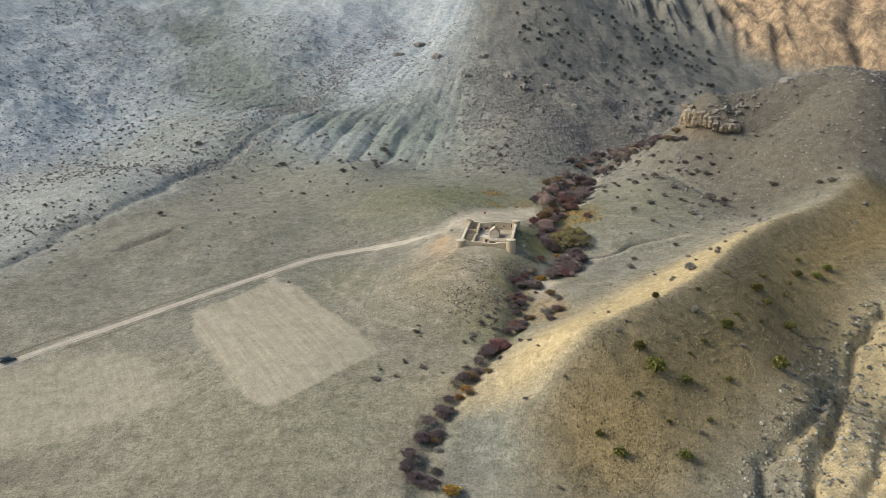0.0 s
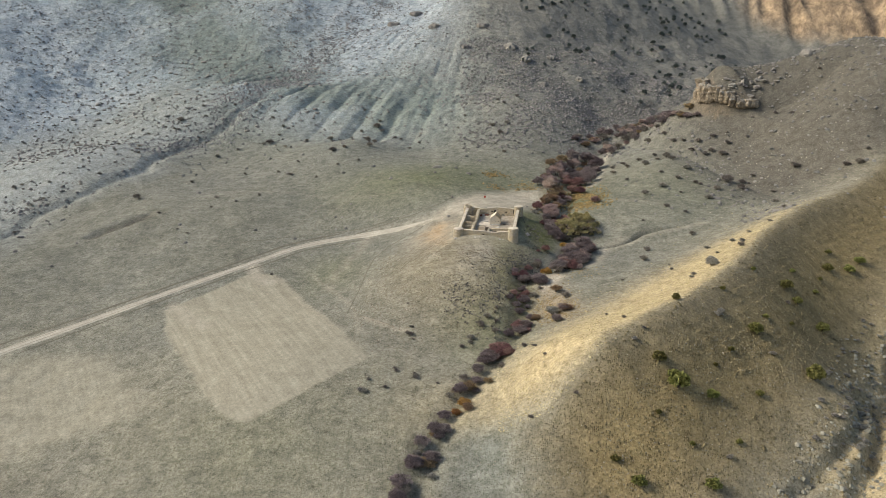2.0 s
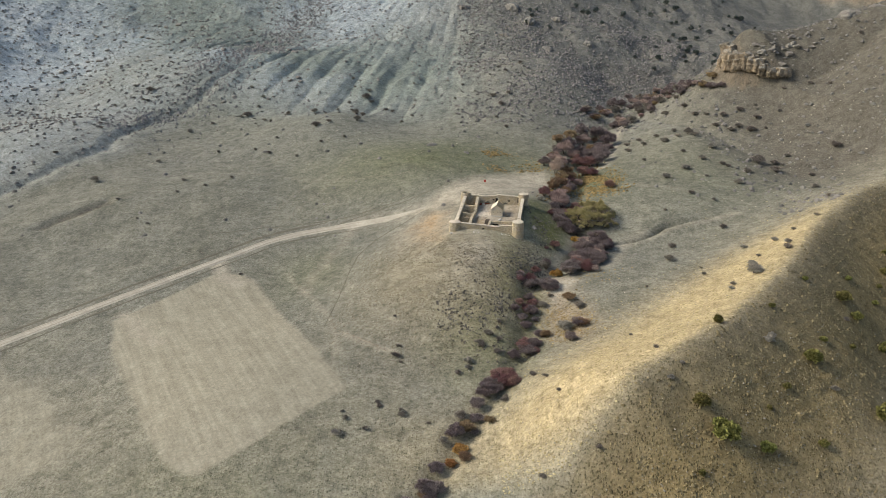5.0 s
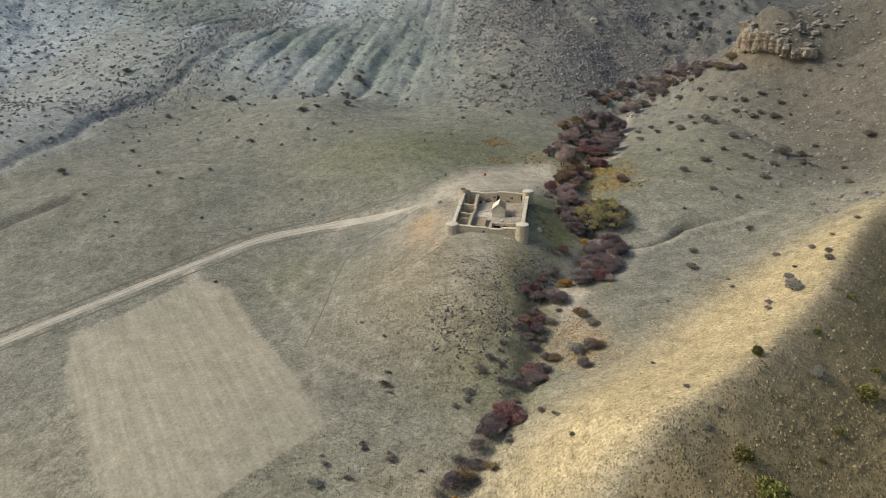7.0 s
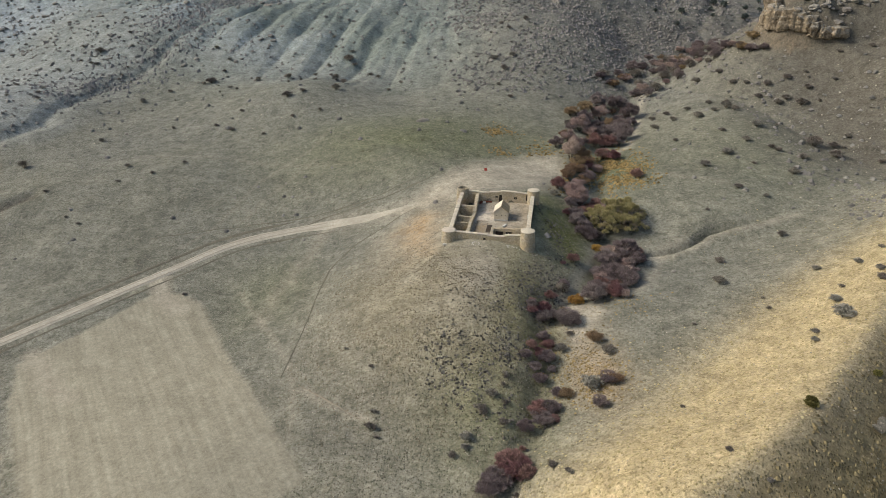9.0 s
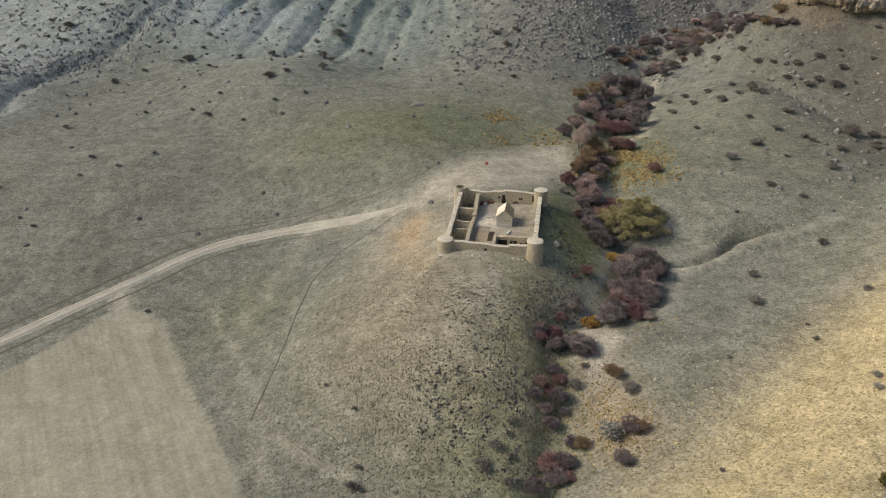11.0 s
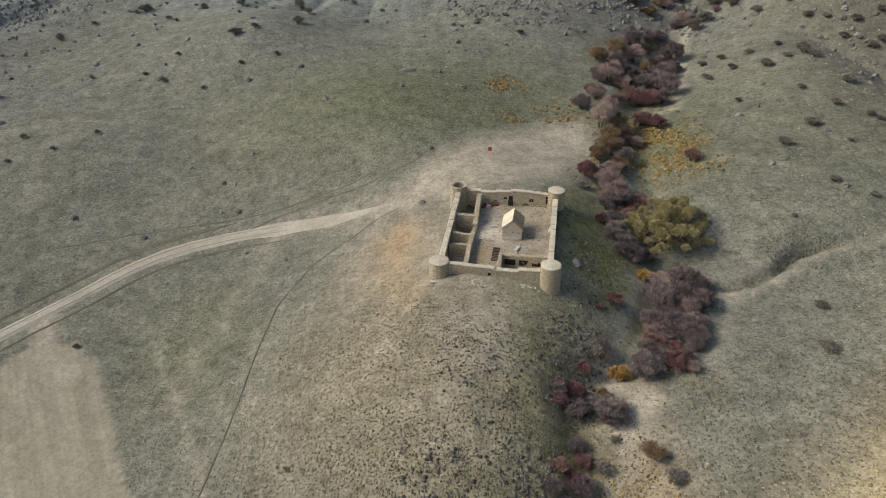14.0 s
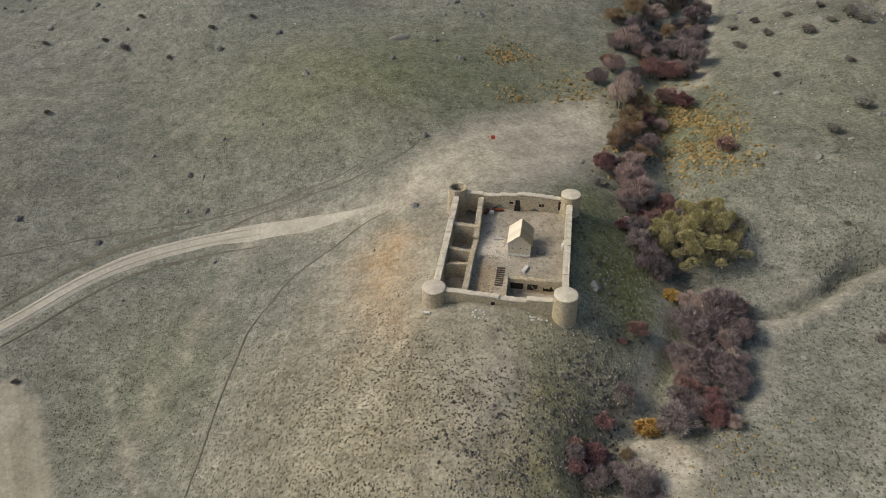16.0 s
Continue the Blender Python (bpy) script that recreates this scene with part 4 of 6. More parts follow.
for u, tops, v, n in ((1.3, front_top, 0, 12), (1.3, back_top, FORT_D, 11)):
    step = (FORT_W - 2.6) / n
    for i in range(n):
        x, y = fort(u + step * (i + 0.5), v)
        z = float(np.interp((i + 0.5) / n, *zip(*tops)))
        m = Matrix.Translation(Vector((x, y, z + 0.05)) - base) @ Matrix.Rotation(FORT_TURN, 4, "Z") @ Matrix.Rotation(r.uniform(-0.03, 0.03), 4, "Y")
        part("coping_slab", block((step + 0.03, 0.88, 0.14), jitter=0.05, cuts=3, seed=i + 40), ruin, STONE_PALE, at=m)
for seed, (u, v, top, hollow) in enumerate(((0, 0, 17.45, False), (FORT_W, 0, 18.4, False), (0, FORT_D, 19.95, True), (FORT_W, FORT_D, 20.3, False))):
    x, y = fort(u, v)
    g = at_ground(x, y).z
    m = Matrix.Translation(Vector((x, y, 0)) - Vector((base.x, base.y, base.z)))
    radius = 1.6 if v == 0 else 1.5
    t = part("tower", tower_mesh(radius, g - 1.2, top, hollow, seed), ruin, STONE, at=m)
    if not hollow:
        part("cap", cap_mesh(radius * 0.96, 0.12, seed), t, STONE_PALE, "pale mortared tower cap", at=Matrix.Translation((0, 0, top)))
# rooms along one wall, and the low wall of a sunken chamber
for seed, (p0, p1, thick, tops) in enumerate((
        ((4.1, 0.6), (4.1, 9.4), 0.75, [(0, 17.05), (0.5, 17.3), (1, 17.5)]),
        ((4.2, 12.2), (3.9, 21.2), 0.8, [(0, 17.7), (0.12, 17.4), (0.2, 18.3), (0.6, 18.55), (1, 18.9)]),
        ((0.6, 9.2), (4.0, 9.2), 0.7, [(0, 17.5), (1, 17.4)]),
        ((0.6, 14.6), (4.0, 14.6), 0.8, [(0, 18.3), (0.5, 18.0), (1, 18.2)]),
        ((0.6, 6.2), (3.9, 6.8), 0.55, [(0, 16.7), (0.4, 17.0), (1, 16.8)]),
        ((4.1, 9.5), (4.2, 12.0), 0.7, [(0, 17.3), (0.5, 17.0), (1, 17.3)]),
        ((9.4, 4.8), (17.1, 4.6), 0.65, [(0, 16.75), (0.5, 16.8), (1, 17.0)]),
        ((9.4, 0.6), (9.4, 4.6), 0.6, [(0, 16.6), (1, 16.75)]))):
    part("partition_wall", shift(masonry(p0, p1, thick, tops, seed=20 + seed, rough=0.09), base), ruin, STONE, "broken partition wall of rough stone")
for i in range(9):
    v = 3.4 + 0.46 * i
    x, y = fort(8.5, v)
    m = Matrix.Translation(on_floor(8.5, v, 0.06) - base) @ Matrix.Rotation(FORT_TURN, 4, "Z")
    part("stair_step", block((1.15, 0.20, 0.26), jitter=0.02, bevel=0.03, seed=i), ruin, TIMBER, "dark timber stair tread", at=m)
# dark panels for openings; the last three are added for the chamber's shade
for u, v, z, size in ((13.3, FORT_D - 0.43, 18.1, (0.7, 0.08, 0.55)), (16.3, FORT_D - 0.43, 18.3, (0.8, 0.08, 1.5)), (9.6, FORT_D - 0.43, 18.3, (0.7, 0.08, 0.9)), (8.1, -0.47, 15.9, (0.5, 0.08, 0.75)), (8.6, FORT_D - 0.43, 18.2, (0.6, 0.08, 0.35)), (11.0, 4.38, 15.55, (1.7, 0.10, 1.0)), (13.2, 4.36, 15.55, (1.5, 0.10, 1.0)), (15.4, 4.34, 15.6, (1.6, 0.10, 1.0))):
    x, y = fort(u, v)
    m = Matrix.Translation(Vector((x, y, z)) - base) @ Matrix.Rotation(FORT_TURN, 4, "Z")
    part("wall_opening", block(size, jitter=0.015, bevel=0.02, seed=3), ruin, DARK, "dark panel standing for wall openings and chamber shade", at=m)


def court_material():
    """Trodden dust with darker mottles, tan rubble earth in places."""
    m, n, k, b = material("pale_courtyard_dust", 0.95, 0.08)
    at = n.new("ShaderNodeNewGeometry").outputs["Position"]
    a = n.new("ShaderNodeAttribute")
    a.attribute_name = "cover_a"
    z = n.new("ShaderNodeSeparateColor")
    k.new(a.outputs["Color"], z.inputs[0])
    fine, mid, wide = noise_node(n, k, at, 5, 5, 0.7), noise_node(n, k, at, 1.3, 5, 0.65), noise_node(n, k, at, 0.3, 4, 0.6)
    c = mix(n, k, curve(n, k, wide, 0.38, 0.62), (0.31, 0.272, 0.205), (0.44, 0.39, 0.30))
    c = mix(n, k, z.outputs[0], c, (0.60, 0.55, 0.45))
    c = mix(n, k, times(n, k, z.outputs[1], curve(n, k, mid, 0.3, 0.6, 0.5, 1)), c, (0.40, 0.295, 0.165))
    c = mix(n, k, times(n, k, curve(n, k, mid, 0.52, 0.66), 0.65), c, (0.15, 0.125, 0.088))
    c = mix(n, k, 1.0, c, mix(n, k, curve(n, k, fine, 0.35, 0.65), (0.72, 0.72, 0.72), (1.25, 1.25, 1.25)), "MULTIPLY")
    k.new(c, b.inputs["Base Color"])
    relief(n, k, b, times(n, k, fine, mid, "ADD"), 0.9, 0.15)
    return m


COURT = court_material()
cu, cv = np.meshgrid(np.linspace(0.3, FORT_W - 0.3, 70), np.linspace(0.3, FORT_D - 0.3, 86))
cx, cy = np.array([fort(a, b) for a, b in zip(cu.ravel(), cv.ravel())]).T
cz = floor_level(cu.ravel(), cv.ravel()) + 0.05 * bumps(cx, cy, 1.2, 55)
court = new("courtyard", mesh_of("courtyard", np.stack([cx, cy, cz], 1), grid_faces(86, 70), COURT, True))
cu, cv = cu.ravel(), cv.ravel()
layers = (np.exp(-(((cu - 7.3) / 2.6) ** 2) - ((cv - 12) / 3.6) ** 2), np.exp(-(((cu - 6.4) / 1.7) ** 4) - ((cv - 4.6) / 4.4) ** 4), 0 * cu, 1 + 0 * cu)
court.data.color_attributes.new("cover_a", "FLOAT_COLOR", "POINT").data.foreach_set("color", np.stack(layers, 1).astype(np.float32).ravel())
tagged(court, "dusty trodden courtyard inside the ruined fort", "courtyard", kind="structure")


def small_chapel():
    at = on_floor(10.75, 12.3)
    c = thing("small_chapel", at, FORT_TURN, "small gabled stone chapel with a pale cream stone roof", "chapel")
    w, d, eave, ridge = 1.65, 2.1, 2.05, 3.45
    low = -0.5
    for sgn in (-1, 1):
        bm = bmesh.new()
        pts = [(-w, low), (w, low), (w, eave), (0, ridge - 0.06), (-w, eave)]
        a = [bm.verts.new((px, sgn * d, pz)) for px, pz in pts]
        b = [bm.verts.new((px, sgn * (d - 0.45), pz)) for px, pz in pts]
        bm.faces.new(a), bm.faces.new(b[::-1])
        for i in range(5):
            bm.faces.new((a[i], b[i], b[(i + 1) % 5], a[(i + 1) % 5]))
        bmesh.ops.recalc_face_normals(bm, faces=bm.faces[:])
        bmesh.ops.subdivide_edges(bm, edges=bm.edges[:], cuts=3, use_grid_fill=True)
        part("gable_wall", bm, c, PLASTER)
        part("side_wall", block((0.45, 2 * d - 0.9, eave - low), (sgn * (w - 0.225), 0, (eave + low) / 2), 0.01, cuts=3, seed=4), c, PLASTER)
        slope = math.atan2(ridge - eave, w)
        run = math.hypot(ridge - eave, w) + 0.16
        rows = 5
        roof = part("roof_slope", block((run, 2 * d + 0.2, 0.10), cuts=3, jitter=0.012, seed=9), c, ROOF_PALE if sgn < 0 else ROOF_OCHRE_SHADED, "" if sgn < 0 else "ochre weathered roof side, colour darkened for shade",
                    at=Matrix.Translation((sgn * (w + 0.08) / 2, 0, (ridge + eave) / 2 + 0.03)) @ Matrix.Rotation(sgn * slope, 4, "Y"))
        for i in range(rows):
            part("roof_slab", block((run / rows + 0.04, 2 * d + 0.24, 0.05), jitter=0.012, bevel=0.012, seed=i), roof, None, at=Matrix.Translation((sgn * (-run / 2 + run * (i + 0.5) / rows), 0, 0.075)) @ Matrix.Rotation(-sgn * 0.05, 4, "Y"))
            roof.children[-1].data.materials.append(ROOF_PALE if sgn < 0 else ROOF_OCHRE_SHADED)
    for px, pz, s in ((0.15, 1.3, (0.16, 0.1, 0.22)), (-1.0, 1.2, (0.12, 0.1, 0.14)), (1.1, 1.25, (0.14, 0.1, 0.14))):
        part("vent_hole", block(s, (px, -d - 0.02, pz), bevel=0.01), c, DARK)
    for i in range(7):
        part("plinth_stone", block((0.44, 0.22, 0.3), (-1.45 + 0.48 * i, -d - 0.06, 0.08), 0.04, 0.04, seed=i), c, WHITE)


# ochre lichen on the right slope, with its shade put into the colour
ROOF_OCHRE_SHADED = simple("shaded_ochre_lichen_roof", (0.30, 0.225, 0.11), (0.52, 0.44, 0.30), 0.9, bump=0.5, vary=0)
small_chapel()


def boulder_mesh(name, seed, mat, flat=0.6, rough=0.3, level=2):
    bm = bmesh.new()
    bmesh.ops.create_icosphere(bm, subdivisions=level, radius=0.5)
    r = random.Random(seed)
    off = Vector((r.uniform(0, 50), r.uniform(0, 50), r.uniform(0, 50)))
    for v in bm.verts:
        v.co *= 1 + rough * noise.noise(v.co * 2.2 + off) + 0.5 * rough * noise.noise(v.co * 5 + off)
        v.co.z = max(v.co.z * flat, -0.18)
    me = bpy.data.meshes.new(name)
    bm.to_mesh(me)
    bm.free()
    me.materials.append(mat)
    return me


def set_down(name, me, x, y, size, label, category, group="", turn=0.0, sink=0.0, scale=None):
    ob = new(name, me)
    s = scale or (size, size, size)
    ob.matrix_world = Matrix.Translation(at_ground(x, y, sink)) @ Matrix.Rotation(turn, 4, "Z") @ Matrix.Diagonal((*s, 1))
    return tagged(ob, label, category, group)


def loose(name, size, u, v, mat, label, category, turn=0.0, lift=0.0, tilt=0.0):
    bm = block(size, (0, 0, size[2] / 2), 0.02, 0.03, seed=int(u * 7))
    me = bpy.data.meshes.new(name)
    bm.to_mesh(me)
    bm.free()
    me.materials.append(mat)
    ob = new(name, me)
    at = on_floor(u, v, lift - 0.01) if v > 0 else at_ground(*fort(u, v))
    ob.matrix_world = Matrix.Translation(at) @ Matrix.Rotation(FORT_TURN + turn, 4, "Z") @ Matrix.Rotation(tilt, 4, "Y")
    return tagged(ob, label, category)


loose("stone_slab", (0.55, 1.5, 0.3), 11.9, 7.3, WHITE, "pale dressed stone slab lying in the courtyard", "stone slab", -0.35)
loose("fallen_column", (1.3, 0.3, 0.3), 7.3, 13.6, WHITE, "pale broken column lying in the courtyard dust", "column", 0.1)
loose("stone_block", (0.9, 0.4, 0.35), -0.6, -2.4, WHITE, "pale dressed stone block at the foot of a tower", "stone block", 0.05)
loose("white_crate", (0.7, 0.6, 0.5), 5.7, 20.0, WHITE, "small white crate beside the back wall", "crate", 0.1)
loose("timber_stack", (1.8, 0.45, 0.35), 6.6, 20.9, RUST, "stack of rust-red planks against the back wall", "timber", 0.05)
loose("dark_bench", (0.5, 1.2, 0.4), 4.9, 20.2, RUST, "dark red wooden bench by the partition wall", "bench", -0.3)
loose("iron_frame", (0.9, 0.12, 1.1), 9.6, 21.2, DARK, "dark metal frame leaning on the back wall", "frame", 0.0)
loose("leaning_slab", (0.3, 1.3, 0.9), 16.9, 13.2, WHITE, "pale stone slab leaning on the fort wall", "stone slab", 0.0, 0, 0.3)
BOULDERS = [boulder_mesh("boulder", 100 + i, ROCK) for i in range(4)]
PALE_BOULDERS = [boulder_mesh("stone", 120 + i, WHITE) for i in range(3)]
stone = new("boulder", BOULDERS[0])
stone.matrix_world = Matrix.Translation(on_floor(13.8, 11.4, 0.1)) @ Matrix.Diagonal((1.3, 1.2, 1.2, 1))
tagged(stone, "rough grey boulder lying in the courtyard", "boulder")
r = random.Random(8)
for i in range(9):
    a = i * 2 * math.pi / 9
    x, y = fort(6.4 + 0.8 * math.cos(a), -2.4 + 0.65 * math.sin(a))
    set_down("hearth_stone", PALE_BOULDERS[i % 3], x, y, r.uniform(0.25, 0.42), "pale fieldstone in a small stone ring", "stone", "ring of stones before the wall", r.uniform(0, 6))
for i in range(12):
    x, y = fort(r.uniform(13, 16.5), -1.6 + r.uniform(-0.3, 0.3))
    set_down("rubble_stone", PALE_BOULDERS[i % 3], x, y, r.uniform(0.2, 0.4), "pale rubble stone fallen at the wall's foot", "stone", "rubble before the wall", r.uniform(0, 6))
set_down("large_boulder", BOULDERS[1], -6.0, 306.0, 3.6, "large flat grey boulder lying in the green meadow", "boulder", turn=0.2, scale=(4.4, 2.4, 3.4))
set_down("standing_stone", BOULDERS[2], 0.3, 268.5, 1.5, "brown upright stone beside the gravel turning place", "boulder", scale=(1.1, 1.1, 2.8))
# small red marker by the turning place
mark = thing("marker_post", at_ground(12.6, 266.3), 0, "small red marker board on a short post", "marker")
part("post", block((0.08, 0.08, 1.5), (0, 0, 0.65), 0.004, 0.01), mark, METAL)
part("board", block((0.75, 0.05, 0.8), (0, -0.07, 1.0), 0.004, 0.01), mark, RED)


def parked_car(x, y, turn):
    c = thing("parked_car", at_ground(x, y, -0.12), turn, "dark blue hatchback parked on the gravel track", "car")

    def shell(outline, half, inset):
        bm = bmesh.new()
        left = [bm.verts.new((px, half - inset * max(0, pz - 0.85), pz)) for px, pz in outline]
        right = [bm.verts.new((px, -half + inset * max(0, pz - 0.85), pz)) for px, pz in outline]
        bm.faces.new(left), bm.faces.new(right[::-1])
        n = len(outline)
        for i in range(n):
            bm.faces.new((left[i], right[i], right[(i + 1) % n], left[(i + 1) % n]))
        bmesh.ops.recalc_face_normals(bm, faces=bm.faces[:])
        bmesh.ops.bevel(bm, geom=bm.edges[:], offset=0.05, segments=2, affect="EDGES", profile=0.6)
        return bm

    part("body", shell([(-2.15, 0.3), (2.1, 0.3), (2.15, 0.6), (1.9, 0.82), (0.95, 0.93), (-1.75, 0.96), (-2.15, 0.85)], 0.86, 0), c, CAR_PAINT)
    cabin = part("cabin", shell([(1.05, 0.9), (0.35, 1.42), (-1.35, 1.46), (-1.95, 0.92)], 0.80, 0.28), c, GLASS, "dark glazed car cabin")
    part("roof", block((1.55, 1.28, 0.06), (-0.5, 0, 1.46), 0, 0.02), cabin, CAR_PAINT)
    for wx in (-1.3, 1.35):
        for wy in (-0.82, 0.82):
            bm = bmesh.new()
            bmesh.ops.create_cone(bm, cap_ends=True, segments=20, radius1=0.32, radius2=0.32, depth=0.2)
            wheel = part("wheel", bm, c, RUBBER, at=Matrix.Translation((wx, wy, 0.32)) @ Matrix.Rotation(math.pi / 2, 4, "X"))
            bm = bmesh.new()
            bmesh.ops.create_cone(bm, cap_ends=True, segments=14, radius1=0.19, radius2=0.19, depth=0.22)
            part("rim", bm, wheel, METAL)
    for wy in (-0.6, 0.6):
        part("headlight", block((0.08, 0.32, 0.14), (2.1, wy, 0.66), 0, 0.02), c, WHITE, "clear headlight")
        part("tail_light", block((0.08, 0.26, 0.18), (-2.13, wy, 0.72), 0, 0.02), c, RED, "red tail light")


parked_car(-129.6, 172.0, math.atan2(10.4, 11.4))

# ---- plants and stones ----


def sprays(seed, count, length, width, lumps, upward=0.4, fill=0.55, fine=False):
    """Thin twigs or leaves round lumps (x, y, z, radius) as little four-sided blades, pointing outwards."""
    g = np.random.default_rng(seed)
    lumps = np.array(lumps, float)
    which = g.choice(len(lumps), count, p=lumps[:, 3] ** 2 / (lumps[:, 3] ** 2).sum())
    way = g.normal(size=(count, 3))
    way /= np.linalg.norm(way, axis=1)[:, None]
    way[:, 2] = np.abs(way[:, 2]) * 0.9 - 0.12
    depth = fill + (1 - fill) * g.random(count) ** 0.6
    at = lumps[which, :3] + way * (lumps[which, 3] * depth)[:, None]
    at[:, 2] = np.maximum(at[:, 2], 0.03)
    aim = way + np.array([0, 0, upward]) + g.normal(size=(count, 3)) * 0.45
    aim /= np.linalg.norm(aim, axis=1)[:, None]
    across = np.cross(aim, g.normal(size=(count, 3)))
    across /= np.linalg.norm(across, axis=1)[:, None] + 1e-9
    ln = length * g.uniform(0.55, 1.35, count)[:, None]
    wd = width * g.uniform(0.6, 1.4, count)[:, None]
    tip = at + aim * ln
    if fine:
        v = np.stack([at - across * wd * 0.7, at + across * wd * 0.7, tip], 1).reshape(-1, 3)
        return v, np.arange(count * 3).reshape(-1, 3)
    v = np.stack([at - across * wd * 0.5, at + aim * ln * 0.5 - across * wd * (0.5 if fine else 0.9), tip, at + aim * ln * 0.5 + across * wd * (0.5 if fine else 0.9)], 1).reshape(-1, 3)
    return v, np.arange(count * 4).reshape(-1, 4)


def stems(seed, count, tall, spread_out, thick):
    """Bare stems as tapered three-sided rods that fork once."""
    r = random.Random(seed)
    v, f = [], []

    def rod(p, q, a, b):
        d = (q - p).normalized()
        s = d.orthogonal().normalized()
        t = d.cross(s)
        k = len(v)
        for end, w in ((p, a), (q, b)):
            for i in range(3):
                c = 2 * math.pi * i / 3
                v.append(tuple(end + (s * math.cos(c) + t * math.sin(c)) * w))
        for i in range(3):
            f.append((k + i, k + (i + 1) % 3, k + 3 + (i + 1) % 3, k + 3 + i))

    for _ in range(count):
        a = r.uniform(0, 6.283)
        out = Vector((math.cos(a), math.sin(a), 0)) * r.uniform(0.2, 1) * spread_out
        p, mid = Vector((0, 0, -0.06)) + out * 0.12, out * 0.5 + Vector((0, 0, tall * r.uniform(0.4, 0.6)))
        rod(p, mid, thick, thick * 0.7)
        for _ in range(2):
            rod(mid, out * r.uniform(0.7, 1.1) + Vector((r.uniform(-0.2, 0.2), r.uniform(-0.2, 0.2), tall * r.uniform(0.75, 1.0))), thick * 0.7, thick * 0.2)
    return v, f


def lump_set(seed, count, wide, tall, size):
    r = random.Random(seed)
    out = [(0, 0, tall * 0.35, size * 1.25)]
    for _ in range(count - 1):
        a, q = r.uniform(0, 6.283), math.sqrt(r.random())
        out.append((math.cos(a) * q * wide, math.sin(a) * q * wide, tall * (0.25 + 0.5 * r.random() * (1 - 0.6 * q)), size * r.uniform(0.7, 1.15)))
    return out


KINDS = {
    # name, twig colour, label, leaves, length, width, upward, thin
    "p": ("bare_thicket_shrub", "purple", "leafless purple-brown thicket shrub by the stream", 7000, 0.088, 0.009, 0.9, True),
    "r": ("red_shrub", "red", "leafless red-stemmed shrub on the stream bank", 5600, 0.095, 0.0095, 0.8, True),
    "m": ("maroon_shrub", "red", "dense maroon shrub between fort and stream", 8000, 0.08, 0.009, 0.7, True),
    "k": ("pale_willow_shrub", "pale", "leafless pale pinkish willow shrub by the stream", 6500, 0.10, 0.0085, 1.1, True),
    "b": ("tan_shrub", "brown", "tan-brown half-leafless shrub in the stream bed", 5600, 0.095, 0.010, 0.8, True),
    "o": ("orange_shrub", "orange", "orange autumn-leaved shrub on the stream bank", 1500, 0.12, 0.06, 0.3, False),
    "d": ("thorn_bush", "dark", "low dark thorn bush on the dry hillside", 1900, 0.10, 0.019, 0.5, True),
    "g": ("sage_bush", "grey", "silvery grey sage bush on dry ground", 1500, 0.10, 0.03, 0.4, False),
    "j": ("juniper_bush", "juniper", "dense olive-green juniper bush on the dry hillside", 2400, 0.11, 0.06, 0.3, False),
    "c": ("dark_conifer", "conifer", "dark green conifer on the far rocky slope", 480, 0.14, 0.09, 0.5, False),
    "y": ("olive_shrub", "willow", "yellow-olive leafy shrub by the stream", 2000, 0.12, 0.06, 0.3, False),
}
MODELS = {}


def shrub_models(kind):
    """Three shapes of a shrub one metre wide, kept aside by kind."""
    name, colour, label, leaves, length, width, upward, thin = KINDS[kind]
    models = []
    for i in range(3):
        seed = sum(map(ord, kind)) * 10 + i
        lumps = lump_set(seed, 26, 0.36, 0.95, 0.13) + [(0, 0, 0.22, 0.30)]
        crown = mesh_of("crown", *sprays(seed, leaves, length, width, lumps, upward, 0.45 if thin else 0.6, thin), TWIGS[colour])
        wood = mesh_of("stems", *stems(seed, 9, 0.75, 0.42, 0.012), BARK)
        models.append((crown, wood))
    return models


shrub_random = random.Random(77)


def plant(kind, x, y, wide, group, tall=1.0):
    if kind not in MODELS:
        MODELS[kind] = shrub_models(kind)
    name, label = KINDS[kind][0], KINDS[kind][2]
    crown, wood = shrub_random.choice(MODELS[kind])
    ob = new(name)
    s = wide / 1.05
    ob.matrix_world = Matrix.Translation(at_ground(x, y, 0.03)) @ Matrix.Rotation(shrub_random.uniform(0, 6.28), 4, "Z") @ Matrix.Diagonal((s, s * shrub_random.uniform(0.85, 1.1), s * tall * shrub_random.uniform(0.85, 1.15), 1))
    tagged(ob, label, "tree" if kind == "t" else "shrub", group)
    for part_name, me in (("crown", crown), ("wood", wood)):
        o = new(part_name, me)
        o.parent = ob
    return ob


def plant_all(text, group, tall=1.0, largest=99.0):
    """kind,east,north,width for each shrub."""
    for item in text.split():
        kind, x, y, wide = item.split(",")
        plant(kind, float(x), float(y), min(float(wide), largest), group, tall)


plant_all("j,46.9,135,5.2 j,43.9,138.8,3.1 j,70.9,156.2,3.8 j,87.3,178.5,3.6 j,89.4,175.6,3.0 j,106.7,195.6,3.3 j,114.3,197.9,3.8 j,94.9,172,3.5 j,81.9,148,4.5 j,52.2,157.6,2.5 j,32.4,123.3,2.1 j,36.1,119.3,3.1 j,50.4,119.6,3.2 j,54.4,135.1,2.8 j,65.7,138.6,2.1 j,119.4,202.7,3.3", "junipers on the spur", 1.0)
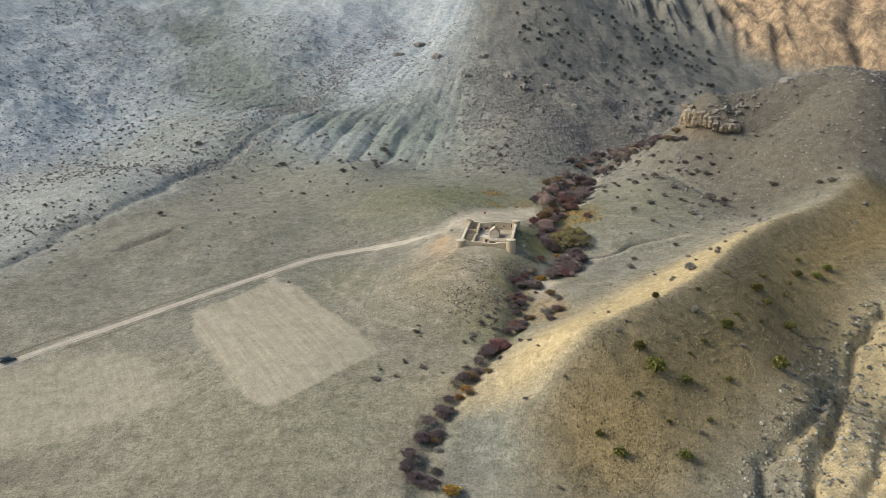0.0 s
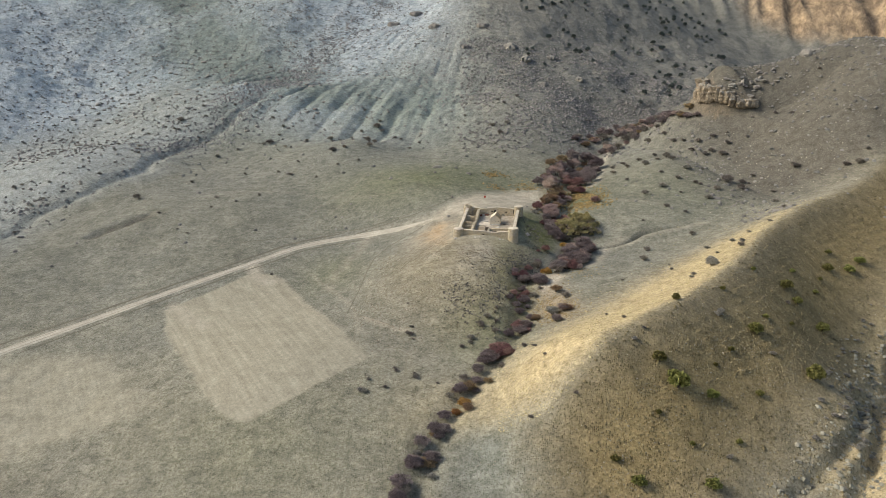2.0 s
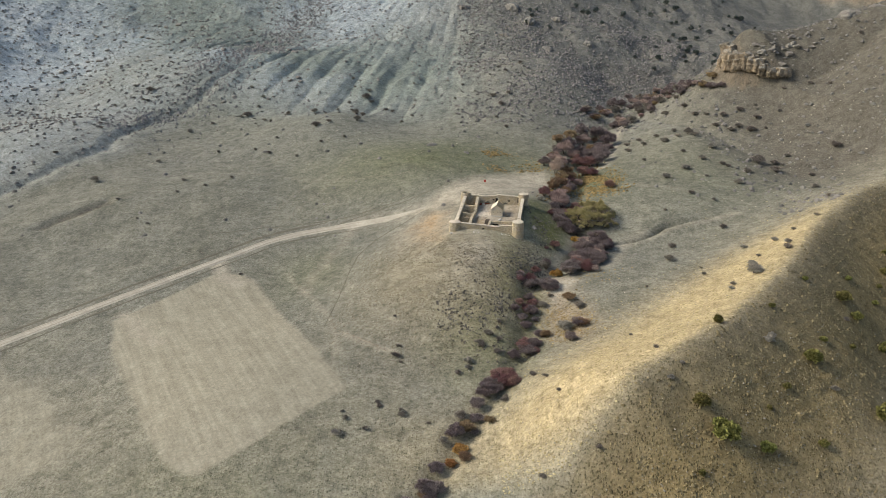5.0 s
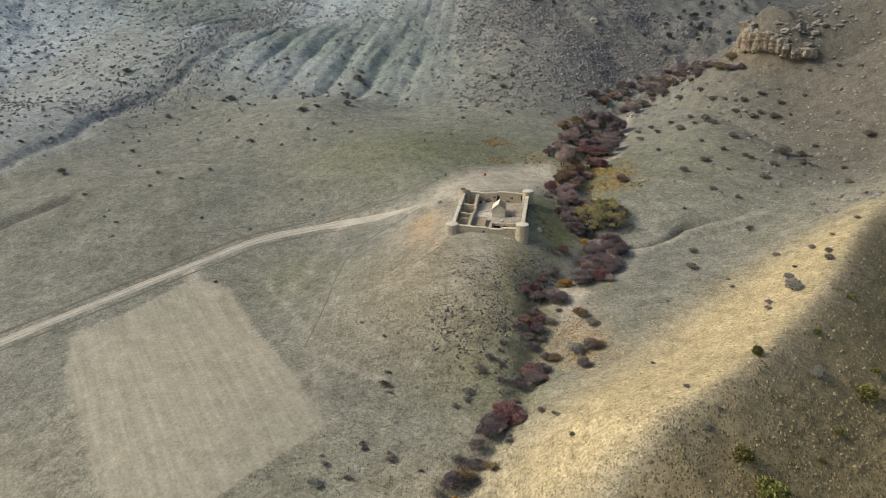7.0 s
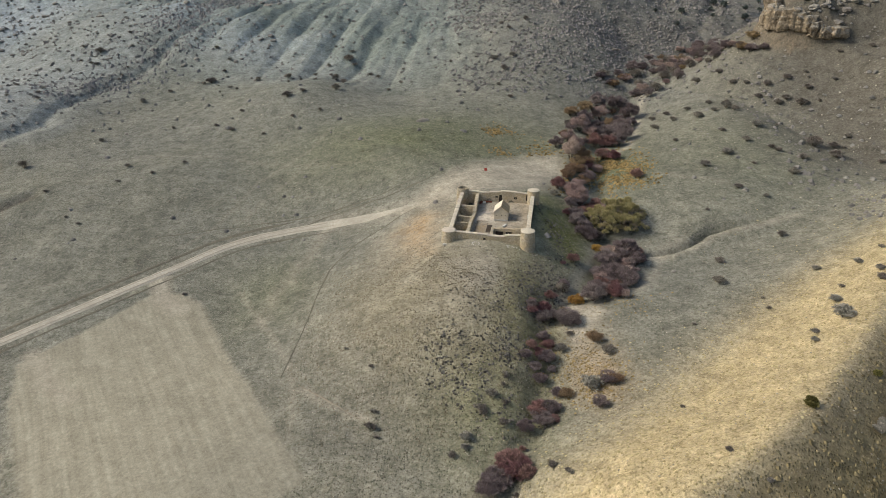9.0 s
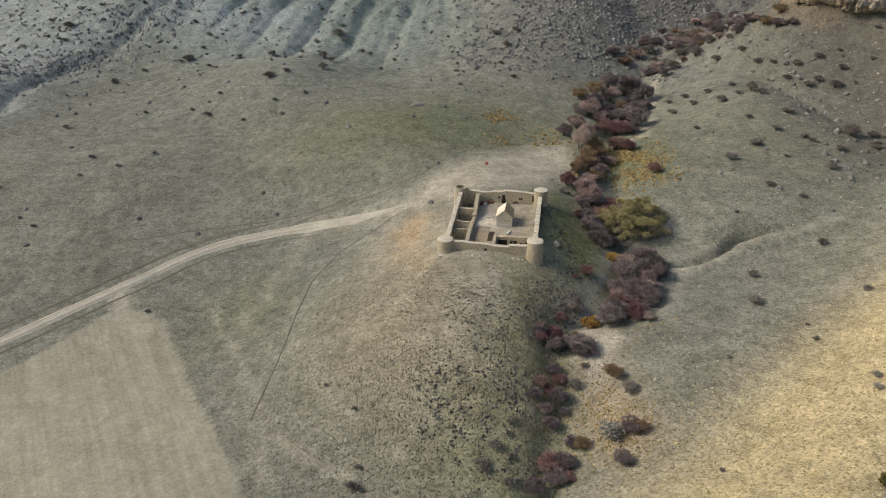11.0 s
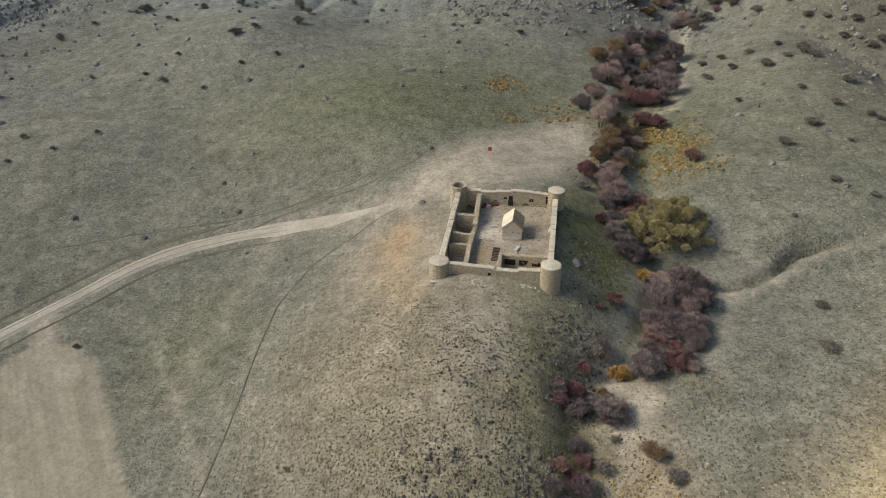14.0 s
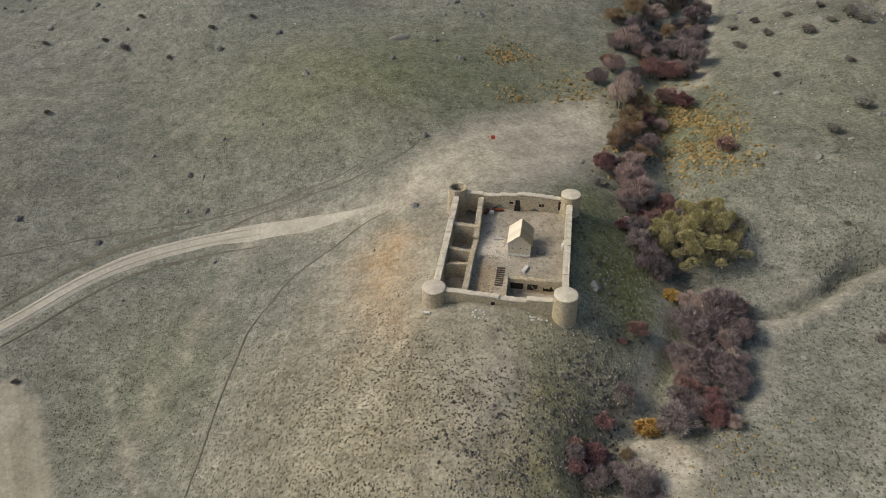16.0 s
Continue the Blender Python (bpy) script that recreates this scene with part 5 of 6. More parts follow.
plant_all("j,58,128,1.6 j,48,126,1.4 j,62,147,1.7 j,76,163,1.8 j,66,166,1.5 j,98,184,1.8 j,102,190,1.6 j,84,166,1.5 j,57,142,1.3 j,42,130,1.5 j,92,186,1.7 j,78,178,1.6 j,110,203,2.0", "young junipers on the spur", 0.9)
plant_all("d,85.9,173.1,2.1 d,73.2,151,2.2 d,55.3,125,1.9 d,25.9,133.8,1.6 d,16.7,132.5,1.6 d,21.9,110.7,1.5 d,62.1,220.4,2.8 g,62.9,157.7,2.2 d,146.1,259.1,4 d,143.1,261.7,3.5 d,112.1,276,3.5", "scattered bushes on the spur", 0.7)
plant_all("p,65.8,326.6,8.2 p,63.1,338.2,9.2 p,56.0,334.4,8.0 k,55.4,326.7,7.8 b,50.1,326.5,6.8 b,44.3,321.6,6.5 d,46.3,321.0,3.3 p,60.6,314.3,8.1 p,64.3,318.3,5.7 p,58.6,302.4,8.7 p,57.1,308.2,7.1 p,52.1,314.3,7.3 p,48.0,315.4,7.3 k,45.4,309.1,7.8 p,42.6,308.0,5.2 d,42.0,311.8,3.7 r,48.8,299.4,6.5 r,51.5,297.7,5.9 m,53.8,297.7,6.0 p,56.0,297.2,5.7 k,39.8,296.3,5.8 p,35.4,291.0,5.6 b,39.1,299.0,4.9 m,48.8,286.3,6.3 m,51.4,283.7,5.6 b,57.5,320.5,5.7 k,48.5,307.4,7.0 p,54.0,308.2,7.1 b,41.4,282.3,6.6 b,42.5,279.2,5.4 r,42.8,277.6,3.9 b,38.0,272.7,6.3 o,39.4,274.7,3.5 b,35.6,268.8,6.2 p,41.7,269.5,5.4 k,45.6,277.2,4.4 p,38.9,278.1,3.9 m,31.9,260.8,5.5 k,37.8,263.4,5.4 g,30.3,255.9,2.4 p,36.2,260.5,3.4 k,35.5,257.1,6.5 m,53.6,263.9,4.4 b,39.5,266.4,5.0 k,36.2,252.8,7.1 m,40.6,251.8,5.6 p,34.1,249.8,4.9 m,32.2,244.9,3.3 p,34.1,244.5,5.2 m,37.3,248.4,4.9 p,34.3,240.9,5.8 p,35.0,237.6,5.8 p,36.6,236.0,5.1 d,38.8,237.6,4.1 p,33.5,241.8,3.5", "thicket along the upper stream", 0.95)
plant_all("p,60.7,356.6,5.2 d,61.9,358.0,6.6 p,64.7,354.4,5.3 b,64.8,354.4,4.0 b,65.7,354.0,5.7 p,68.6,362.4,4.8 b,70.6,359.8,6.5 k,71.0,358.8,5.9 p,75.0,370.5,4.8 d,76.2,363.1,6.5 p,76.3,370.1,6.8 p,79.8,369.0,5.3 p,79.7,369.8,4.9 p,89.2,396.8,5.9 p,85.2,372.7,5.5 p,82.1,362.0,4.0 p,87.6,372.4,4.8 k,85.7,366.2,5.9 b,95.8,400.9,4.5 d,88.0,366.1,6.7 k,88.0,361.9,5.3 k,90.2,366.3,6.3 k,106.9,411.3,5.6 b,93.2,366.5,7.0 k,93.5,358.5,5.8 k,110.8,408.9,5.8 p,112.6,409.3,5.8 b,97.7,361.6,5.0 p,114.6,413.5,6.1 p,116.4,415.1,7.3 d,96.5,343.8,3.7 p,100.0,352.9,4.1 p,98.5,343.2,5.7 p,100.8,350.3,5.0 p,100.3,345.8,5.7 p,102.1,345.2,3.7 p,102.4,343.8,6.1 k,103.4,342.0,3.8 d,104.2,336.8,4.8 b,104.8,335.3,5.7 p,104.8,338.3,4.2 p,106.0,331.7,4.5 p,106.7,332.1,4.5 b,108.5,336.5,5.7 p,107.5,330.5,3.7 p,109.7,328.7,4.1", "scrub in the gorge mouth", 0.8)
plant("k", 38.4, 281.8, 6.6, "thicket along the upper stream", 1.7)
plant("k", 40.2, 285.0, 6.0, "thicket along the upper stream", 1.4)
plant("b", 39.5, 276.5, 5.5, "thicket along the upper stream", 1.2)
plant_all("k,40.2,231.0,5.0 k,43.4,230.6,5.2 k,41.8,228.9,5.0 o,37.7,232.7,2.8 p,39.1,227.4,7.0 p,43.1,227.8,7.6 r,46.3,229.3,4.0 p,39.0,224.2,6.9 p,43.6,226.1,7.7 p,46.4,227.5,3.8 o,41.7,226.2,1.4 p,36.6,219.7,5.9 p,39.0,218.0,5.9 p,42.2,217.9,5.2 g,34.9,216.3,2.2 m,35.5,214.8,4.6 p,40.6,215.0,5.2 p,33.8,212.1,4.9 m,36.3,210.2,4.5 m,37.4,209.1,4.9 p,35.1,210.8,4.5 p,32.1,208.5,6.5 k,38.2,220.3,3.6 p,35.7,222.0,4.4 m,30.4,223.4,3.7 r,27.9,221.3,1.6 p,27.0,213.2,4.0 m,23.7,208.8,3.6 r,19.2,205.0,2.2 o,28.9,208.7,3.7 m,21.6,204.0,4.6 r,22.9,205.0,2.1 p,19.0,203.5,3.1 p,23.4,202.6,4.1 b,25.6,205.0,2.1 p,25.7,200.9,5.8 p,21.2,201.2,4.5 p,27.3,200.8,3.1", "thicket below the willow", 0.85)
plant_all("m,18.9,202.2,3.1 d,26.6,212.1,4.1 p,25.4,199.5,3.8 p,27.6,199.4,2.8 b,30.0,193.9,4.2 d,32.0,190.1,3.2 d,23.4,192.3,3.0 d,25.8,196.5,1.8 r,18.0,192.1,2.9 p,16.6,188.8,3.1 r,21.4,193.7,3.7 p,20.5,189.8,4.4 p,18.1,187.3,3.1 p,18.9,184.8,3.5 o,19.2,186.2,1.4 p,21.2,187.2,2.4 b,22.8,180.2,3.5 p,21.5,180.9,3.5 g,27.3,181.1,4.6 p,30.3,181.3,4.6 b,31.2,180.9,3.5 p,27.6,174.8,3.8 p,20.0,177.2,4.5 r,17.9,177.5,5.0 p,18.3,174.8,5.6 p,15.3,173.2,3.8 m,20.2,174.6,2.7 d,9.8,179.0,2.7 d,12.6,183.2,1.4 d,11.9,181.4,1.4 d,12.0,177.4,1.6 d,8.0,175.1,2.2 d,11.4,173.0,2.4 g,5.2,170.1,2.4 d,2.9,166.9,1.9 d,17.9,161.6,2.0 d,20.2,158.2,1.2 m,12.6,163.5,6.2 p,9.8,161.3,6.2 m,14.2,161.9,4.1 m,14.4,169.0,1.7 p,20.6,195.9,3.8 m,19.5,190.9,3.6", "thicket at the knoll's foot", 0.75)
plant_all("m,12.1,165.2,5.9 p,8.6,160.2,5.8 m,10.6,161.8,4.4 d,12.2,157.1,2.3 p,6.6,156.9,4.2 d,3.5,153.9,3.3 p,6.5,153.7,3.9 b,8.9,151.9,2.8 p,2.2,149.0,5.5 b,4.1,150.5,5.0 p,5.8,150.4,2.7 d,-0.1,146.3,2.7 o,3.1,144.8,3.2 b,3.9,142.3,3.2 o,1.4,141.4,2.6 p,-1.1,135.0,3.8 p,-2.2,133.7,3.8 b,-3.5,134.1,2.0 p,-3.6,128.8,4.9 b,-4.6,127.5,4.9 g,-5.8,131.2,2.5 g,-6.8,129.8,2.0 p,-6.2,127.3,3.7 d,12.4,183.9,1.6 g,5.0,168.3,1.8 d,7.9,176.0,2.2 p,-5.7,131.9,4.6 p,-7.4,126.6,5.4 p,-9.7,121.9,5.3 p,-10.1,117.4,5.2 p,-8.1,115.0,5.7 p,-5.1,113.9,5.1 d,-1.5,112.1,4.2 g,-3.5,123.7,2.4 o,-0.3,111.2,4.2 p,-3.1,135.2,4.3 p,-1.1,139.9,4.1 d,-8.4,120.7,4.4 d,-4.0,117.0,3.4", "shrubs along the old stream bed", 0.7)
plant_all("d,-11,173.6,2 g,-20.6,148.6,1.8 d,-14.9,149.6,1.5 d,-8.6,155.1,1.2 d,-13.3,157.5,1.2 d,-10.2,173.3,1.5 d,-9.9,176.6,1.1 d,-13.1,156.9,1.2 g,-8,154.5,1.2 g,-19.9,154.5,1 d,-58.5,222.8,1.5", "bushes beside the ploughed field", 0.7)
plant_all("d,-128.8,289.0,4.4 d,-96.5,253.6,1.6 d,-92.0,364.3,5.2 d,-70.9,314.3,2.4 d,-58.4,307.4,1.9 d,-113.2,309.5,2.5 d,-95.3,285.9,2.3 d,-85.5,279.6,1.8 d,-77.8,286.2,1.8 d,-54.3,328.6,4.5 d,-49.4,331.6,3.0 d,-38.1,336.6,4.1 d,-69.6,324.8,2.0 d,-38.7,380.8,5.8 d,-28.6,366.1,2.8 d,-50.1,315.6,1.9 d,-94.3,275.7,1.8 d,-92.8,320.3,2.0 d,-77.4,319.0,2.0 d,-41.2,318.7,1.9 d,-112.6,269.6,1.8 d,-101.2,256.8,1.3 d,-20.2,347.8,2.1 d,-15.9,354.5,2.1 d,-11.8,186.8,1.1 d,-17.2,192.8,0.9 d,-9.5,171.3,1.2 d,-10.5,176.7,1.5 d,-12.8,156.0,1.4 d,-8.2,153.5,2.0 g,-19.9,148.3,2.2 d,-19.1,152.6,1.4 d,-2.9,151.1,1.1 d,-60.6,362.7,4.4 d,-41.1,357.7,4.8 d,-37,347.1,3.2 d,-36.2,378,3 d,-25.2,363,2.4 d,-72.7,363.7,3 d,-143.2,384.7,5.1", "bushes over the meadow and the mountain's foot", 0.7)
plant_all("d,20.1,362.7,3.8 d,23.5,354.1,3.7 d,27.5,363.3,3.4 d,20.5,341.2,2.2 d,24.2,330.4,3 d,34.6,393.1,3.2", "bushes below the rocky slope", 0.7)
plant_all("d,58.7,210.2,3.4 d,76.3,250.8,2.9 d,93.5,258.2,3.5 d,78.6,228.4,2.7 d,80.9,301.2,4.1 d,90.9,305.0,5.0 d,92.3,301.6,3.4 d,74.9,306.3,3.4 d,81.1,312.8,3.1 d,87.8,312.7,3.1 g,80.7,272.6,3.9 g,72.0,264.5,3.1 d,86.7,303.6,2.6 d,88.2,279.0,3.1 d,93.7,274.4,2.7 d,94.8,272.3,2.4 d,62.5,195.1,1.5 d,63.3,199.8,1.1 d,83.8,287.1,2.5 g,94.3,287.8,3.9 d,70.8,315.8,3.1 d,68.9,306.0,3.0 d,75.2,315.2,2.7 d,70.8,288.3,2.1 d,99.4,267.0,3.3 g,81.7,246.5,2.0 d,66.1,242.4,1.4 d,112.4,300.6,4.7 d,106.6,303.9,3.9 d,102.6,309.4,3.6 d,106.0,313.3,3.6 d,98.3,322.2,3.7 d,91.1,337.1,4.3 d,101.3,318.3,2.9 d,96.8,331.9,3.4 d,112.2,313.3,3.7 d,116.6,306.9,3.2 g,68.8,182.4,4.7 g,76.2,206.8,2.2 d,109.6,268.9,4.8 d,106.6,276.5,5.8 d,109.4,304.7,3.4 d,117.0,278.7,2.7 d,119.0,263.8,2.6 g,62.1,177.3,1.6 d,79.4,191.1,2.4 d,74.4,194.0,1.5 g,81.6,202.4,2.2 d,130.8,274.6,5.0 d,115.0,252.5,2.9 d,109.6,232.7,2.6 d,96.4,212.8,2.0 d,87.3,205.4,1.6 d,48.6,194.1,1.1 d,39.0,168.7,1.0 g,81.3,195.1,2.1 g,71.1,189.2,2.7 d,63.8,180.6,1.9 d,38.6,150.1,1.3 g,39,141.8,1.7 g,41.7,144.6,1.2 g,62,156.5,2.5 d,21.5,150.6,1.3 d,19.9,159.1,1.2 d,12.5,158.7,1.2", "bushes on the eastern slopes", 0.7)
# close-set thicket in the stream's hollow
r = random.Random(41)
for zone, count, kinds, low, high, group in (
        ([(42, 292), (53, 292), (62, 312), (70, 336), (60, 340), (50, 322)], 26, "ppkbbp", 2.2, 4.2, "underwood on the upper stream"),
        ([(31, 244), (36, 242), (39, 255), (42, 280), (37, 283), (33, 266)], 20, "kpmbbr", 2.0, 3.6, "underwood beside the fort"),
        ([(34, 209), (39, 208), (46, 222), (47.5, 230), (39, 231), (35, 220)], 26, "pppkpmp", 3.0, 4.6, "underwood below the willow"),
        ([(64, 338), (95, 348), (125, 385), (120, 410), (98, 372), (66, 352)], 60, "ppdkb", 3.0, 6.0, "thicket in the gorge mouth")):
    xs, ys = [q[0] for q in zone], [q[1] for q in zone]
    placed = 0
    while placed < count:
        x, y = r.uniform(min(xs), max(xs)), r.uniform(min(ys), max(ys))
        if float(inside(np.array([x]), np.array([y]), zone, 0.5)[0]) > 0.5:
            plant(r.choice(kinds), x, y, r.uniform(low, high), group, 0.95)
            placed += 1
placed = 0
while placed < 190:
    x, y = r.uniform(40, 215), r.uniform(430, 640)
    if float(bumps(np.array([x]), np.array([y]), 35, 93)[0]) > r.uniform(-0.4, 0.4):
        plant("c", x, y, r.uniform(2.0, 4.2), "conifers on the far slope", 1.15)
        placed += 1
# smaller bushes strewn over the hillsides
r = random.Random(31)
strewn = 0
while strewn < 130:
    x, y = r.uniform(-200, 170), r.uniform(255, 400)
    q = float(bumps(np.array([x]), np.array([y]), 40, 91)[0])
    west = x < -95 and float(fan(np.array([x]), np.array([y]))[0]) > 0.5
    east = x > 68 and y < 330
    if (west or east or y > 345) and q > r.uniform(-0.6, 0.5) and abs(x - 50) > 12:
        plant("d" if r.random() < 0.85 else "g", x, y, r.uniform(0.9, 2.6), "bushes strewn over the hillsides", 0.7)
        strewn += 1
for i in range(230):
    y = r.uniform(106, 190)
    c = float(np.interp(y, [p[1] for p in GULLY_EAST], [p[0] for p in GULLY_EAST]))
    plant("g", c + r.choice((-1, -1, 1)) * (1.4 + 13 * r.random() ** 1.5), y, r.uniform(0.7, 2.0), "sage bushes along the gullies", 0.6)


def willow_tree(x, y):
    """A broad many-stemmed willow with yellowing leaves."""
    t = thing("willow_tree", at_ground(x, y, 0.1), 0, "broad many-stemmed willow with yellow-olive autumn leaves", "tree")
    rr = random.Random(12)
    spots = [(1.03 * a, 1.28 * b - 0.8, 1.35 * c, 1.16 * d) for a, b, c, d in ((0, 0, 3.4, 3.0), (-3.8, -1.0, 2.7, 2.5), (3.9, 0.6, 2.9, 2.7), (-1.6, 3.0, 3.2, 2.6), (2.0, 3.6, 3.1, 2.4), (-5.6, 1.6, 2.0, 2.0), (5.9, 2.6, 2.2, 2.0), (-2.2, -3.6, 2.1, 2.1), (1.9, -3.4, 2.3, 2.2), (5.2, -2.2, 2.0, 1.9))]
    lumps = []
    for sx, sy, sz, sr in spots:
        for _ in range(11):
            d = Vector((rr.gauss(0, 1), rr.gauss(0, 1), rr.gauss(0, 0.8))).normalized() * sr * rr.uniform(0.45, 0.95)
            lumps.append((sx + d.x, sy + d.y, max(0.5, sz + d.z), sr * rr.uniform(0.26, 0.42)))
    part("crown", mesh_of("crown", *sprays(5, 60000, 0.27, 0.085, lumps, 0.35, 0.5, False), TWIGS["willow"]), t)
    part("undergrowth", mesh_of("undergrowth", *sprays(6, 2500, 0.8, 0.035, [(sx, sy, sz * 0.8, sr) for sx, sy, sz, sr in spots], 0.6, 0.5, True), TWIGS["pale"]), t)
    v, f = [], []
    for i, (sx, sy, sz, sr) in enumerate(spots):
        a, b = stems(40 + i, 3, sz + sr * 0.4, sr * 0.7, 0.14)
        k = len(v)
        v += [(p[0] + sx * (0.35 + 0.65 * min(1, p[2] / sz)), p[1] + sy * (0.35 + 0.65 * min(1, max(0, p[2]) / sz)), p[2]) for p in a]
        f += [tuple(j + k for j in q) for q in b]
    part("trunk", mesh_of("trunk", v, f, BARK), t)


willow_tree(43.6, 243.0)


def scattered(name, count, place, low, high, squash, mat, label, category, seed, sides=5, rings=2, sink=0.04, level=None):
    """Very many small domes or stones as one mesh, laid on the land where place() allows."""
    g = np.random.default_rng(seed)
    xs, ys = place(g, count)
    n = len(xs)
    zs = level(xs, ys) if level else height(xs, ys)
    size = low + (high - low) * g.random(n) ** 2.2
    v = []
    a = np.arange(sides) * 2 * np.pi / sides
    for ring in range(rings):
        lift, wide = ((0.0, 1.0), (0.62, 0.72))[ring]
        turn = g.uniform(0, 6.28, (n, 1)) if ring == 0 else turn + 0.4
        rad = size[:, None] * wide * g.uniform(0.7, 1.25, (n, sides))
        v.append(np.stack([xs[:, None] + rad * np.cos(a + turn), ys[:, None] + rad * np.sin(a + turn), zs[:, None] - sink + (size * squash)[:, None] * lift * g.uniform(0.7, 1.3, (n, sides))], 2))
    v.append(np.stack([xs + size * g.uniform(-0.3, 0.3, n), ys + size * g.uniform(-0.3, 0.3, n), zs + size * squash], 1)[:, None])
    v = np.concatenate(v, 1)
    per = v.shape[1]
    f = []
    for i in range(sides):
        j = (i + 1) % sides
        for ring in range(rings - 1):
            f += [(ring * sides + i, ring * sides + j, (ring + 1) * sides + j), (ring * sides + i, (ring + 1) * sides + j, (ring + 1) * sides + i)]
        f.append(((rings - 1) * sides + i, (rings - 1) * sides + j, per - 1))
    f = (np.array(f)[None] + (np.arange(n) * per)[:, None, None]).reshape(-1, 3)
    ob = new(name, mesh_of(name, v.reshape(-1, 3), f, mat))
    return tagged(ob, label, category, kind="stuff")


def clear(x, y):
    """Where no track, field or fort lies."""
    return (line_distance(x, y, ROAD_LINE)[0] > 3.2) & (inside(x, y, FIELD, 1) < 0.3) & (inside(x, y, FIELD_WEST, 3) < 0.5) & (inside(x, y, PLAZA, 1) < 0.5) & ((np.abs(x - 13) > 11) | (np.abs(y - 235) > 13.5))


def over(x0, x1, y0, y1, chance):
    def place(g, count):
        x, y = g.uniform(x0, x1, count), g.uniform(y0, y1, count)
        keep = clear(x, y) & (g.random(count) < chance(x, y))
        return x[keep], y[keep]
    return place


def bell(x, y, cx, cy, sx, sy):
    return np.exp(-(((x - cx) / sx) ** 2) - ((y - cy) / sy) ** 2)


TUFT_OLIVE = leafy("olive_grey_tussock", (0.185, 0.174, 0.130), (0.30, 0.28, 0.212), vary=0)
TUFT_DARK = leafy("dark_olive_tussock", (0.090, 0.079, 0.050), (0.20, 0.174, 0.114), vary=0)
TUFT_STRAW = leafy("straw_tussock", (0.24, 0.185, 0.095), (0.52, 0.42, 0.25), vary=0)
TUFT_ORANGE = leafy("orange_brown_tussock", (0.12, 0.092, 0.042), (0.38, 0.262, 0.115), vary=0)
TUFT_BROWN = leafy("brown_scrub_tussock", (0.098, 0.075, 0.043), (0.27, 0.208, 0.118), vary=0)
TUFT_THORN = leafy("dark_thorn_scrub", (0.06, 0.057, 0.045), (0.20, 0.187, 0.155), vary=0)
# straw tufts again, colour dulled for the shaded side of the spur
TUFT_STRAW_SHADED = leafy("shade_dulled_straw_tussock", (0.15, 0.118, 0.062), (0.36, 0.29, 0.165), vary=0)
TUFT_SAGE = leafy("pale_sage_mound", (0.16, 0.15, 0.118), (0.36, 0.335, 0.27), vary=0)
PEBBLE = leafy("pale_pebble", (0.20, 0.18, 0.14), (0.50, 0.45, 0.36), vary=0)
SCREE = leafy("grey_scree", (0.13, 0.130, 0.124), (0.27, 0.265, 0.248), vary=0)
patchy = lambda x, y, s: np.clip(0.55 + 0.9 * bumps(x, y, 7, s), 0.05, 1)
scattered("meadow_tussocks", 90000, over(-130, 80, 110, 320, lambda x, y: 0.8 * patchy(x, y, 1) * (1 - 0.8 * np.clip(line_distance(x + 14, y - 4, SPUR)[0] < 20, 0, 1))), 0.08, 0.26, 0.30, TUFT_OLIVE, "olive-grey grass tussocks over the dry meadow", "grass", 1, 6, 1)
scattered("knoll_tussocks", 78000, over(-28, 34, 165, 232, lambda x, y: bell(x, y, 4, 200, 24, 26) * patchy(x, y, 2)), 0.06, 0.19, 0.9, TUFT_DARK, "dark grass tussocks on the stony knoll", "grass", 2, 5, 1)
scattered("flank_scrub", 30000, over(-4, 34, 168, 246, lambda x, y: np.clip(1.0 * inside(x, y, [(19.3, 216), (25.6, 217.8), (26.6, 211.1), (21, 200), (17, 203), (17.5, 211.6)], 4) + 0.35 * bell(x, y, 27, 232, 5, 14) + 0.75 * bell(x, y, 12, 191, 6, 13) + 0.85 * bell(x, y, 5, 187, 8, 8), 0, 1) * patchy(x, y, 12)), 0.10, 0.34, 1.0, TUFT_THORN, "dark thorny scrub on the knoll's steep flank", "scrub", 12, 6, 2)
scattered("straw_tussocks", 42000, over(10, 125, 105, 245, lambda x, y: np.exp(-((line_distance(x + 10, y - 3, SPUR)[0] / 20) ** 2)) * (spur_west(x, y, 3) > 0.5) * np.clip((SUNLIT_STRAW_END - y + 0.55 * (x - 60)) / 22, 0.1, 1)), 0.10, 0.30, 0.6, TUFT_STRAW, "pale straw tussocks on the sunlit spur", "grass", 3, 5, 1)
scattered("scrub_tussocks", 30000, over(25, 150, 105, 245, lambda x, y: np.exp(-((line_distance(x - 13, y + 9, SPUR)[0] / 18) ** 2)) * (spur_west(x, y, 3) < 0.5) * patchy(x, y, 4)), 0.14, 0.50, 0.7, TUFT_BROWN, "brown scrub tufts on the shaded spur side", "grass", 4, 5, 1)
scattered("orange_tussocks", 46000, over(12, 62, 255, 312, lambda x, y: np.clip(bell(x, y, 51, 275, 6, 13) + 0.9 * bell(x, y, 18.6, 302, 3.5, 4) + 0.8 * bell(x, y, 17.3, 285, 3, 2.5) + 0.5 * bell(x, y, 30, 275, 5, 12), 0, 1) * patchy(x, y, 5)), 0.14, 0.50, 0.9, TUFT_ORANGE, "orange-brown dried herbs beside the stream", "herbs", 5)
